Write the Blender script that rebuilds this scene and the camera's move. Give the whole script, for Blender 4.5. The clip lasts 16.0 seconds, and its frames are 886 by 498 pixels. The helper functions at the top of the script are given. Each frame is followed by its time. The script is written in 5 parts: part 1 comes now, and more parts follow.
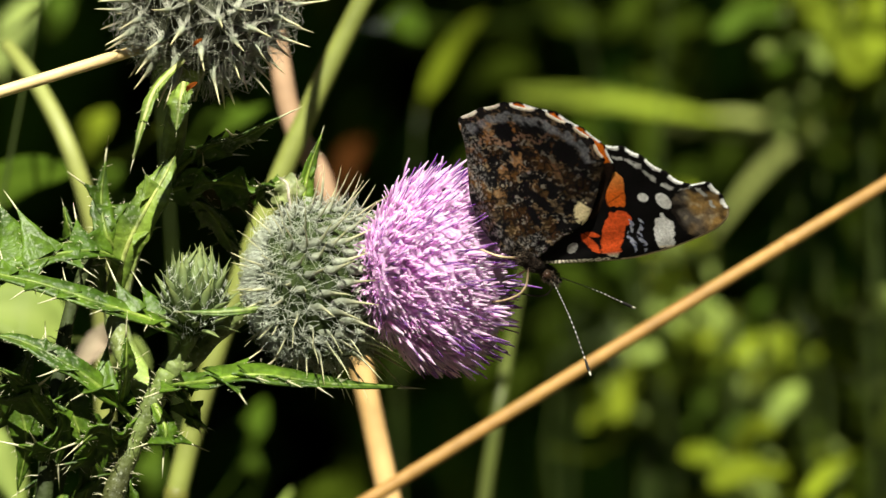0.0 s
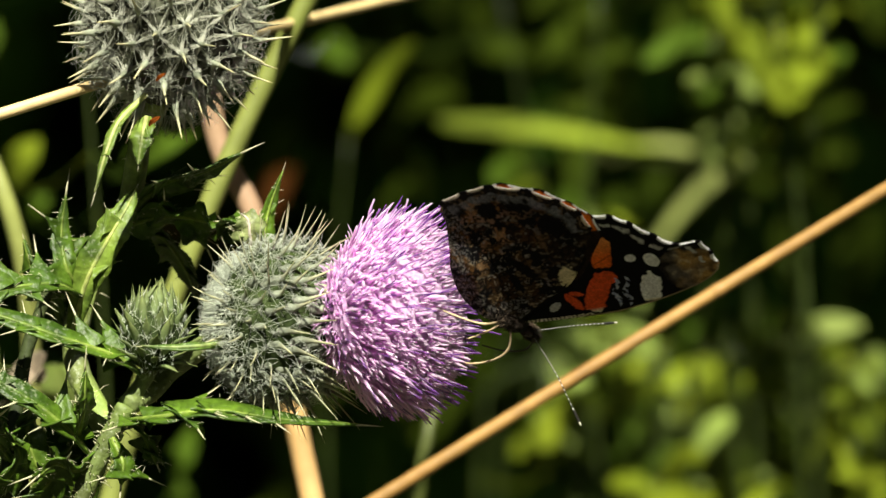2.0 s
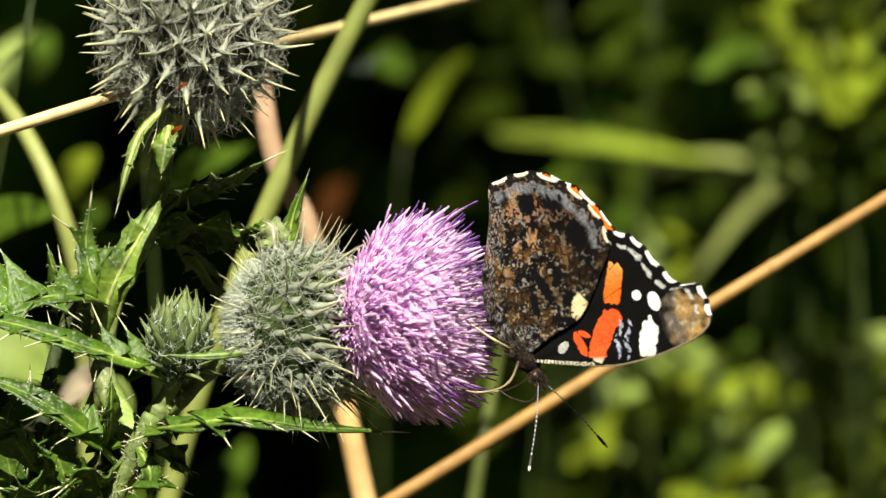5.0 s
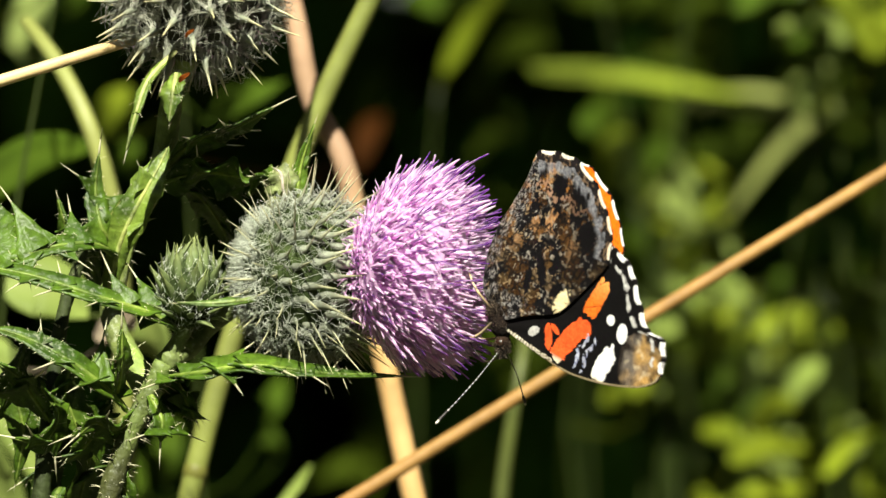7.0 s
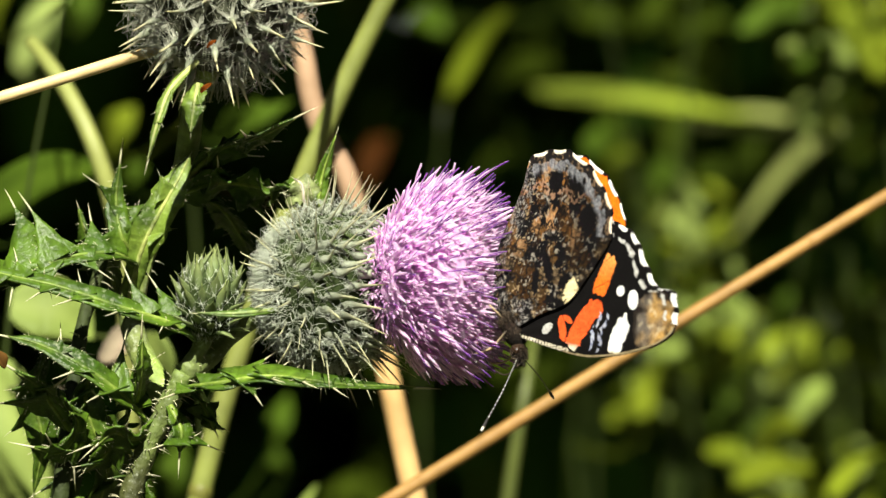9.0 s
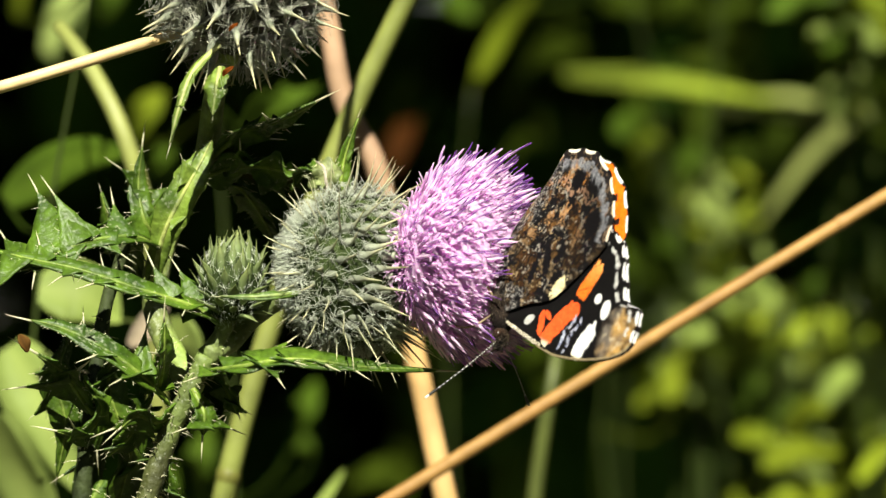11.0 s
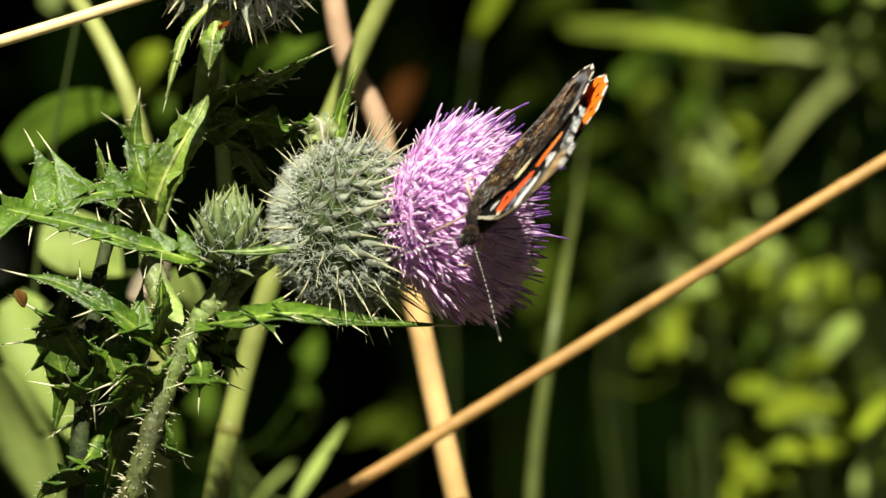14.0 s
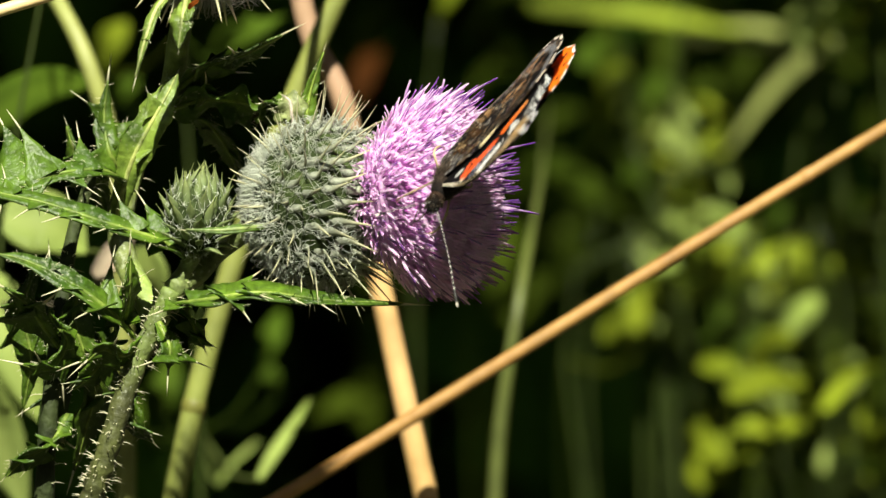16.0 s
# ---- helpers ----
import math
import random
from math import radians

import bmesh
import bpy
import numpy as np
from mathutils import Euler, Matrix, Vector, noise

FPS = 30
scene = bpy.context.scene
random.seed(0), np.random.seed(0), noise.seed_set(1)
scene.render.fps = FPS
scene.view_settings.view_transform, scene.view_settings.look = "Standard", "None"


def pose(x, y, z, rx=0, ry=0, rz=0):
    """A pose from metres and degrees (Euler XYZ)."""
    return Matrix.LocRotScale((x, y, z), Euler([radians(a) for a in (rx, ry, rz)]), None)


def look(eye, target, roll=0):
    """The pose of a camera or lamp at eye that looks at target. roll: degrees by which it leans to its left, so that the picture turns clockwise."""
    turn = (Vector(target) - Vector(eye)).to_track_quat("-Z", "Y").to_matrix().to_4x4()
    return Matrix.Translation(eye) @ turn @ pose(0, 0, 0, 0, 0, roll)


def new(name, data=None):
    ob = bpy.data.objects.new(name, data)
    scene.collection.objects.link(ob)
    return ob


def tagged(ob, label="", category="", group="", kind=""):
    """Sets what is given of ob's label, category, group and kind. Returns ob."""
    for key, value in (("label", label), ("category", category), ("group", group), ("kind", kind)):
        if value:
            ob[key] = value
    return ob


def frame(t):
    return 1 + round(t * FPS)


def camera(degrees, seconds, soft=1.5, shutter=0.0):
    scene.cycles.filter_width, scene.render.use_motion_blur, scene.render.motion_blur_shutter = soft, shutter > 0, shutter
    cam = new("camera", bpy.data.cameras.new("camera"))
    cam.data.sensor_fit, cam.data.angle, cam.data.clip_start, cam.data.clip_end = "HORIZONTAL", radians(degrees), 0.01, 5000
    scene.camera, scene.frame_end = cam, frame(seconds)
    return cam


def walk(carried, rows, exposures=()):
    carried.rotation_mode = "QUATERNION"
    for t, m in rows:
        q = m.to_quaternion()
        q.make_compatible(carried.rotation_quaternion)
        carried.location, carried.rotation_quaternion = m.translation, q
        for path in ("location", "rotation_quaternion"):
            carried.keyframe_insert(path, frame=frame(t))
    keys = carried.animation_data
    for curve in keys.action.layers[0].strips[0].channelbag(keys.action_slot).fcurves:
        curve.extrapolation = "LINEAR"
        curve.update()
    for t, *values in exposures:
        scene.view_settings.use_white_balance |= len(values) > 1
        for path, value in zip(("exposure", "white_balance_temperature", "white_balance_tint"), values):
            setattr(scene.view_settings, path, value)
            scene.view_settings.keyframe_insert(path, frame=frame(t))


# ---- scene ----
cam = camera(6.5, 16.0)
cam.data.dof.use_dof = True
cam.data.dof.focus_distance = 1.197
cam.data.dof.aperture_fstop = 24.5
walk(cam, [
    (0, pose(0, -1.2, 0.34, 90.025, 0, -0.178)),
    (0.5, pose(0, -1.2, 0.34, 89.923, 0, -0.252)),
    (1, pose(0, -1.2, 0.34, 89.988, 0, -0.422)),
    (1.5, pose(0, -1.2, 0.34, 90.099, 0, -0.610)),
    (2, pose(0, -1.2, 0.34, 90.236, 0, -0.701)),
    (2.5, pose(0, -1.2, 0.34, 90.295, 0, -0.481)),
    (3, pose(0, -1.2, 0.34, 90.407, 0, -0.456)),
    (3.2, pose(0, -1.2, 0.34, 90.428, 0, -0.452)),
    (5.5, pose(0, -1.2, 0.34, 90.261, 0, -0.241)),
    (6, pose(0, -1.2, 0.34, 90.154, 0, -0.133)),
    (6.5, pose(0, -1.2, 0.34, 89.925, 0, 0.062)),
    (7, pose(0, -1.2, 0.34, 89.850, 0, -0.037)),
    (7.5, pose(0, -1.2, 0.34, 89.905, 0, -0.012)),
    (8, pose(0, -1.2, 0.34, 89.913, 0, -0.075)),
    (8.5, pose(0, -1.2, 0.34, 90.024, 0, -0.062)),
    (9, pose(0, -1.2, 0.34, 90.000, 0, 0.000)),
    (11.5, pose(0, -1.2, 0.34, 89.822, 0, 0.216)),
    (12, pose(0, -1.2, 0.34, 89.710, 0, 0.083)),
    (12.5, pose(0, -1.2, 0.34, 89.581, 0, 0.071)),
    (13, pose(0, -1.2, 0.34, 89.701, 0, 0.120)),
    (13.5, pose(0, -1.2, 0.34, 89.697, 0, 0.178)),
    (14, pose(0, -1.2, 0.34, 89.539, 0, 0.212)),
    (14.5, pose(0, -1.2, 0.34, 89.473, 0, 0.116)),
    (15, pose(0, -1.2, 0.34, 89.415, 0, 0.104)),
    (15.5, pose(0, -1.2, 0.34, 89.444, 0, -0.025)),
    (16, pose(0, -1.2, 0.34, 89.373, 0, -0.050)),
])

# ---- world, sun ----
SUN = Vector((-0.03, -0.69, 0.725)).normalized()
world = bpy.data.worlds.new("sky")
world.use_nodes = True
scene.world = world
sky = world.node_tree.nodes.new("ShaderNodeTexSky")
sky.sky_type = "NISHITA"
sky.sun_disc = False
sky.sun_elevation = math.asin(SUN.z)
sky.sun_rotation = math.atan2(SUN.x, SUN.y)
background = world.node_tree.nodes["Background"]
background.inputs["Strength"].default_value = 0.05
world.node_tree.links.new(sky.outputs["Color"], background.inputs["Color"])
sun = new("sun", bpy.data.lights.new("sun", "SUN"))
sun.data.energy, sun.data.angle, sun.data.color = 5.0, radians(0.5), (1.0, 0.97, 0.82)
sun.matrix_world = look(SUN * 5, (0, 0, 0))
scene.view_settings.exposure = 1.25

# ---- helpers for building ----
K = 11505.0
EYE_Z = 0.34
ROOT = Vector(((430 - 784) / K, 0.0, 0.0))
rng = random.Random(7)


def F(x, y, d=0.0):
    """Place at depth d metres behind the flower; x, y count across and down, as things lie at 9 s."""
    s = (1 + d / 1.2) / K
    return Vector(((x - 784) * s, d, EYE_Z + (441 - y) * s))


def smooth_path(pts, n):
    """n + 1 points of a smooth curve through pts, with no overshoot where the steps differ."""
    pts = [Vector(p) for p in pts]
    m = len(pts) - 1
    h = [max((pts[i + 1] - pts[i]).length, 1e-6) for i in range(m)]
    v = [(pts[i + 1] - pts[i]) / h[i] for i in range(m)]
    d = [v[0]] + [(v[i] * h[i - 1] + v[i - 1] * h[i]) / (h[i] + h[i - 1]) for i in range(1, m)] + [v[-1]]
    out = []
    for i in range(n + 1):
        u = i / n * m
        k = min(int(u), m - 1)
        f = u - k
        a, b = d[k] * h[k], d[k + 1] * h[k]
        out.append(pts[k] * (2 * f ** 3 - 3 * f * f + 1) + a * (f ** 3 - 2 * f * f + f) + pts[k + 1] * (3 * f * f - 2 * f ** 3) + b * (f ** 3 - f * f))
    return out


def mixc(a, b, f):
    f = max(0.0, min(1.0, f))
    return tuple(p + (q - p) * f for p, q in zip(a, b))


class Build:
    """Verts, faces and one colour a vert, gathered for one mesh."""

    def __init__(self):
        self.v, self.f, self.c = [], [], []

    def vert(self, p, c=(1, 1, 1)):
        self.v.append(tuple(p))
        self.c.append((*c, 1.0))
        return len(self.v) - 1

    def tube(self, pts, radii, sides=6, colours=None, cap=True):
        n = len(pts)
        a = None
        rings = []
        for i, p in enumerate(pts):
            t = (pts[min(i + 1, n - 1)] - pts[max(i - 1, 0)])
            t = t.normalized() if t.length > 1e-9 else Vector((0, 0, 1))
            a = t.orthogonal() if a is None else a - t * a.dot(t)
            a = a.normalized() if a.length > 1e-6 else t.orthogonal().normalized()
            b = t.cross(a)
            r = radii[i] if hasattr(radii, "__len__") else radii
            c = colours[i] if colours else (1, 1, 1)
            rings.append([self.vert(p + r * (math.cos(2 * math.pi * k / sides) * a + math.sin(2 * math.pi * k / sides) * b), c) for k in range(sides)])
        for r0, r1 in zip(rings, rings[1:]):
            for k in range(sides):
                self.f.append((r0[k], r0[(k + 1) % sides], r1[(k + 1) % sides], r1[k]))
        if cap:
            self.f.append(tuple(reversed(rings[0])))
            self.f.append(tuple(rings[-1]))

    def blade(self, pts, widths, normal, fold=0.25, thick=0.00025, colour=(1, 1, 1), rib=(1, 1, 1), wave=0.0):
        """A leaf blade with a rib and two raised halves, thick enough to have two sides."""
        n = len(pts)
        cols = []
        for i, p in enumerate(pts):
            t = (pts[min(i + 1, n - 1)] - pts[max(i - 1, 0)]).normalized()
            s = t.cross(normal)
            s = s.normalized() if s.length > 1e-6 else t.orthogonal().normalized()
            m = s.cross(t).normalized()
            w = widths[i]
            row = []
            for k, q in enumerate((-1, -0.5, 0, 0.5, 1)):
                lift = fold * (0.35 * abs(q) + 0.65 * q * q) * w + wave * w * math.sin(i * 0.75 + k * 1.3) * abs(q)
                row.append((p + s * q * w + m * lift, m, rib if k == 2 else colour))
            cols.append(row)
        idx = [[(self.vert(p + m * thick, c), self.vert(p - m * thick, c)) for p, m, c in row] for row in cols]
        for a, b in zip(idx, idx[1:]):
            for k in range(4):
                self.f.append((a[k][0], a[k + 1][0], b[k + 1][0], b[k][0]))
                self.f.append((a[k][1], b[k][1], b[k + 1][1], a[k + 1][1]))
            for k in (0, 4):
                q = (a[k][0], b[k][0], b[k][1], a[k][1])
                self.f.append(q if k == 0 else tuple(reversed(q)))

    def mesh(self, name, material, smooth=True):
        me = bpy.data.meshes.new(name)
        me.from_pydata(self.v, [], self.f)
        at = me.color_attributes.new("tint", "FLOAT_COLOR", "POINT")
        at.data.foreach_set("color", np.array(self.c, dtype=np.float32).ravel())
        if smooth:
            me.polygons.foreach_set("use_smooth", [True] * len(me.polygons))
        me.materials.append(material)
        me.update()
        return me


def part(name, build, material, parent, label="", smooth=True):
    ob = new(name, build.mesh(name, material, smooth) if isinstance(build, Build) else build)
    ob.parent = parent
    if label:
        ob["label"] = label
    return ob


def thing(name, at, label, category, group=""):
    ob = new(name)
    ob.empty_display_size = 0.01
    ob.location = at
    return tagged(ob, label, category, group)


# ---- materials ----
def material(name, colour, rough=0.6, translucent=0.0, noise_scale=400.0, noise_amount=0.35, bump=0.3, bump_scale=1500.0, second=None, spec=0.4, random_amount=0.0, sheen=0.0, speckle=None, glow_depth=0.0):
    """Tinted by the mesh's own colours, with mottling at two scales, fine relief and some light shining through."""
    m = bpy.data.materials.new(name)
    m.use_nodes = True
    nt = m.node_tree
    p = nt.nodes["Principled BSDF"]
    p.inputs["Roughness"].default_value = rough
    p.inputs["Specular IOR Level"].default_value = spec
    p.inputs["Sheen Weight"].default_value = sheen
    if glow_depth:
        p.inputs["Subsurface Weight"].default_value = 0.7
        p.inputs["Subsurface Radius"].default_value = (1.0, 0.7, 1.0)
        p.inputs["Subsurface Scale"].default_value = glow_depth
    co = nt.nodes.new("ShaderNodeTexCoord")
    n1 = nt.nodes.new("ShaderNodeTexNoise")
    n1.inputs["Scale"].default_value = noise_scale
    n1.inputs["Detail"].default_value = 4.0
    n2 = nt.nodes.new("ShaderNodeTexNoise")
    n2.inputs["Scale"].default_value = noise_scale * 0.17
    at = nt.nodes.new("ShaderNodeVertexColor")
    at.layer_name = "tint"
    base = nt.nodes.new("ShaderNodeMix")
    base.data_type = "RGBA"
    base.inputs[6].default_value = (*colour, 1)
    base.inputs[7].default_value = (*(second or tuple(c * 0.55 for c in colour)), 1)
    ramp = nt.nodes.new("ShaderNodeMapRange")
    ramp.inputs[1].default_value, ramp.inputs[2].default_value = 0.38, 0.66
    nt.links.new(co.outputs["Object"], n1.inputs["Vector"])
    nt.links.new(co.outputs["Object"], n2.inputs["Vector"])
    nt.links.new(n2.outputs["Fac"], ramp.inputs[0])
    nt.links.new(ramp.outputs[0], base.inputs[0])
    fine = nt.nodes.new("ShaderNodeMapRange")
    fine.inputs[1].default_value, fine.inputs[2].default_value = 0.3, 0.7
    fine.inputs[3].default_value, fine.inputs[4].default_value = 1 - noise_amount, 1 + noise_amount * 0.5
    nt.links.new(n1.outputs["Fac"], fine.inputs[0])
    mul = nt.nodes.new("ShaderNodeMix")
    mul.data_type, mul.blend_type = "RGBA", "MULTIPLY"
    mul.inputs[0].default_value = 1.0
    nt.links.new(base.outputs[2], mul.inputs[6])
    nt.links.new(at.outputs["Color"], mul.inputs[7])
    mul2 = nt.nodes.new("ShaderNodeMix")
    mul2.data_type, mul2.blend_type = "RGBA", "MULTIPLY"
    mul2.inputs[0].default_value = 1.0
    nt.links.new(mul.outputs[2], mul2.inputs[6])
    nt.links.new(fine.outputs[0], mul2.inputs[7])
    colour_out = mul2.outputs[2]
    if speckle:
        ns = nt.nodes.new("ShaderNodeTexNoise")
        ns.inputs["Scale"].default_value, ns.inputs["Detail"].default_value = 1500.0, 2.0
        nt.links.new(co.outputs["Object"], ns.inputs["Vector"])
        add = nt.nodes.new("ShaderNodeMath")
        add.operation = "MULTIPLY_ADD"
        add.inputs[1].default_value = 0.55
        nt.links.new(n2.outputs["Fac"], add.inputs[0])
        nt.links.new(ns.outputs["Fac"], add.inputs[2])
        sr = nt.nodes.new("ShaderNodeMapRange")
        sr.inputs[1].default_value, sr.inputs[2].default_value, sr.inputs[4].default_value = 0.90, 1.02, 0.30
        nt.links.new(add.outputs[0], sr.inputs[0])
        sm = nt.nodes.new("ShaderNodeMix")
        sm.data_type = "RGBA"
        sm.inputs[7].default_value = (*speckle, 1)
        nt.links.new(sr.outputs[0], sm.inputs[0])
        nt.links.new(colour_out, sm.inputs[6])
        colour_out = sm.outputs[2]
    if random_amount:
        info = nt.nodes.new("ShaderNodeObjectInfo")
        vary = nt.nodes.new("ShaderNodeMapRange")
        vary.inputs[3].default_value, vary.inputs[4].default_value = 1 - random_amount, 1 + random_amount
        nt.links.new(info.outputs["Random"], vary.inputs[0])
        mul3 = nt.nodes.new("ShaderNodeMix")
        mul3.data_type, mul3.blend_type = "RGBA", "MULTIPLY"
        mul3.inputs[0].default_value = 1.0
        nt.links.new(colour_out, mul3.inputs[6])
        nt.links.new(vary.outputs[0], mul3.inputs[7])
        colour_out = mul3.outputs[2]
    nt.links.new(colour_out, p.inputs["Base Color"])
    if bump:
        nb = nt.nodes.new("ShaderNodeTexNoise")
        nb.inputs["Scale"].default_value = bump_scale
        nb.inputs["Detail"].default_value = 3.0
        nt.links.new(co.outputs["Object"], nb.inputs["Vector"])
        bp = nt.nodes.new("ShaderNodeBump")
        bp.inputs["Strength"].default_value = bump
        bp.inputs["Distance"].default_value = 0.0004
        nt.links.new(nb.outputs["Fac"], bp.inputs["Height"])
        nt.links.new(bp.outputs["Normal"], p.inputs["Normal"])
    if translucent:
        tr = nt.nodes.new("ShaderNodeBsdfTranslucent")
        nt.links.new(colour_out, tr.inputs["Color"])
        mix = nt.nodes.new("ShaderNodeMixShader")
        mix.inputs[0].default_value = translucent
        nt.links.new(p.outputs[0], mix.inputs[1])
        nt.links.new(tr.outputs[0], mix.inputs[2])
        nt.links.new(mix.outputs[0], nt.nodes["Material Output"].inputs["Surface"])
    return m


WHITE = (1, 1, 1)
M_STEM = material("thistle stem", (0.19, 0.25, 0.07), 0.6, 0.0, 500, 0.45, 0.9, 900, (0.10, 0.12, 0.04), speckle=(0.45, 0.48, 0.36))
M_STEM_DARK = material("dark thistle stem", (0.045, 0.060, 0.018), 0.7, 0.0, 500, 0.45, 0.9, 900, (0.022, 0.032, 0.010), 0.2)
M_LEAF = material("thistle leaf", (0.088, 0.165, 0.012), 0.46, 0.25, 700, 0.45, 0.9, 700, (0.034, 0.076, 0.006), 0.35, speckle=(0.46, 0.50, 0.34))
M_SPINE = material("thistle spine", (0.66, 0.64, 0.40), 0.45, 0.1, 300, 0.2, 0.0)
M_BRACT = material("bract", (0.42, 0.43, 0.33), 0.6, 0.1, 600, 0.35, 0.3, 1500, (0.25, 0.30, 0.14), 0.3, 0.25)
# core colour darkened to deepen the shade in the gaps between bracts
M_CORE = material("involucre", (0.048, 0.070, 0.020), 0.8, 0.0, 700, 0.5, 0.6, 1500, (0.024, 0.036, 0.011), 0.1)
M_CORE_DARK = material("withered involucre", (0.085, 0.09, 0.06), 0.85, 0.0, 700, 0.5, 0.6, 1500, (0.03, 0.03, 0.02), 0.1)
M_WEB = material("cobweb hair", (0.70, 0.74, 0.62), 0.8, 0.3, 300, 0.2, 0.0)
M_WEB_GREY = material("weathered cobweb hair", (0.56, 0.57, 0.46), 0.85, 0.3, 300, 0.2, 0.0)
M_FLORET = material("floret", (0.97, 0.575, 0.96), 0.6, 0.29, 400, 0.05, 0.0, 900, (0.97, 0.54, 0.94), 0.06, 0.06, glow_depth=0.003)
M_STRAW = material("dry straw", (0.42, 0.26, 0.085), 0.55, 0.0, 250, 0.25, 0.3, 700, (0.33, 0.19, 0.06))
M_PINK = material("dry pink stalk", (0.60, 0.38, 0.26), 0.6, 0.0, 120, 0.25, 0.3, 500, (0.52, 0.33, 0.16))
M_GREENSTALK = material("green grass stalk", (0.23, 0.26, 0.06), 0.5, 0.15, 120, 0.3, 0.2, 500, (0.17, 0.20, 0.04))
M_WEED = material("weed leaf", (0.06, 0.105, 0.008), 0.7, 0.35, 90, 0.35, 0.3, 300, (0.05, 0.09, 0.006), 0.08, 0.2)
M_WEED_PALE = material("pale weed leaf", (0.26, 0.33, 0.085), 0.7, 0.3, 90, 0.3, 0.3, 300, (0.19, 0.26, 0.05), 0.1, 0.1)
M_WEED_YELLOW = material("yellowing weed leaf", (0.21, 0.26, 0.014), 0.7, 0.35, 90, 0.3, 0.3, 300, (0.10, 0.14, 0.008), 0.08, 0.35)
M_WEED_LONG = material("long weed leaf", (0.26, 0.34, 0.030), 0.7, 0.35, 45, 0.5, 0.3, 300, (0.08, 0.11, 0.006), 0.1, 0.1)
M_WEED_DULL = material("dull weed leaf", (0.24, 0.28, 0.075), 0.7, 0.3, 45, 0.4, 0.3, 300, (0.16, 0.185, 0.055), 0.1, 0.1)
M_WEED_BROAD = material("broad pale leaf", (0.25, 0.32, 0.085), 0.6, 0.3, 60, 0.3, 0.3, 300, (0.17, 0.23, 0.045), 0.2, 0.1)
# base colour held very dark so these sunlit leaves pass for shaded ones
M_WEED_SHADED = material("weed leaf toned for shade", (0.032, 0.048, 0.003), 0.8, 0.3, 60, 0.4, 0.3, 300, (0.018, 0.030, 0.002), 0.03, 0.2)
M_BROWN = material("withered leaf", (0.050, 0.016, 0.002), 0.8, 0.2, 90, 0.4, 0.3, 300, None, 0.05)
M_BEIGE = material("dry leaf", (0.52, 0.42, 0.28), 0.7, 0.2, 90, 0.3, 0.3, 300)
M_HEDGE = material("hedge leaf", (0.055, 0.125, 0.014), 0.7, 0.2, 60, 0.4, 0.2, 200, (0.035, 0.085, 0.008), 0.03)
M_GROUND = material("soil and litter", (0.055, 0.042, 0.028), 0.95, 0.0, 60, 0.5, 0.8, 120, (0.05, 0.055, 0.025))
M_BARK = material("bark", (0.055, 0.045, 0.03), 0.9, 0.0, 40, 0.4, 0.8, 80)
M_WING = material("wing scales", (1, 1, 1), 0.8, 0.0, 2600, 0.35, 0.12, 2600, (0.82, 0.80, 0.78), 0.08)
M_BODY = material("butterfly fur", (1, 1, 1), 0.85, 0.0, 1600, 0.6, 0.8, 2500, (0.55, 0.5, 0.45), 0.2)
M_EYE = material("butterfly eye", (0.035, 0.018, 0.010), 0.25, 0.0, 1500, 0.4, 0.2, 4000)
M_LEG = material("butterfly leg", (1, 1, 1), 0.5, 0.0, 900, 0.25, 0.2, 1500)

# ---- ground ----
g = Build()
for i in range(41):
    for j in range(41):
        x, y = ((i - 20) / 20) ** 3 * 200, ((j - 20) / 20) ** 3 * 200
        near = max(0.0, 1 - math.hypot(x, y) / 6)
        g.vert((x, y, near * 0.012 * noise.noise((x * 6, y * 6, 0)) - 0.004), WHITE)
for i in range(40):
    for j in range(40):
        a = i * 41 + j
        g.f.append((a, a + 41, a + 42, a + 1))
tagged(new("ground", g.mesh("ground", M_GROUND)), "dark soil with leaf litter under the weeds", "ground", kind="structure")


# low grass over the soil, added below the view to damp bounced light
gr = random.Random(91)
b = Build()
for _ in range(9000):
    x, y = gr.gauss(0, 1.6), gr.gauss(0.2, 1.6)
    if abs(x) > 4.4 or not -4.0 < y < 3.0:
        continue
    hgt, a, w = gr.uniform(0.05, 0.19), gr.uniform(0, 6.283), gr.uniform(0.0015, 0.004)
    lean = Vector((math.cos(a), math.sin(a), 0)) * hgt * gr.uniform(0.1, 0.6)
    side = Vector((-math.sin(a), math.cos(a), 0)) * w
    p, c = Vector((x, y, -0.01)), (gr.uniform(0.6, 1.3),) * 3
    q = [b.vert(v, c) for v in (p - side, p + side, p + lean * 0.35 + Vector((0, 0, hgt * 0.6)) - side * 0.8, p + lean * 0.35 + Vector((0, 0, hgt * 0.6)) + side * 0.8, p + lean + Vector((0, 0, hgt)))]
    b.f += [(q[0], q[1], q[3], q[2]), (q[2], q[3], q[4])]
tagged(new("grass", b.mesh("grass", M_WEED)), "low green grass over the soil, added out of view to cut bounced light", "grass", kind="stuff")


# ---- thistle ----
thistle = thing("thistle", ROOT, "spiny green spear thistle with a purple flower head and cobwebby buds", "thistle")


def L(x, y, d=0.0):
    return F(x, y, d) - ROOT


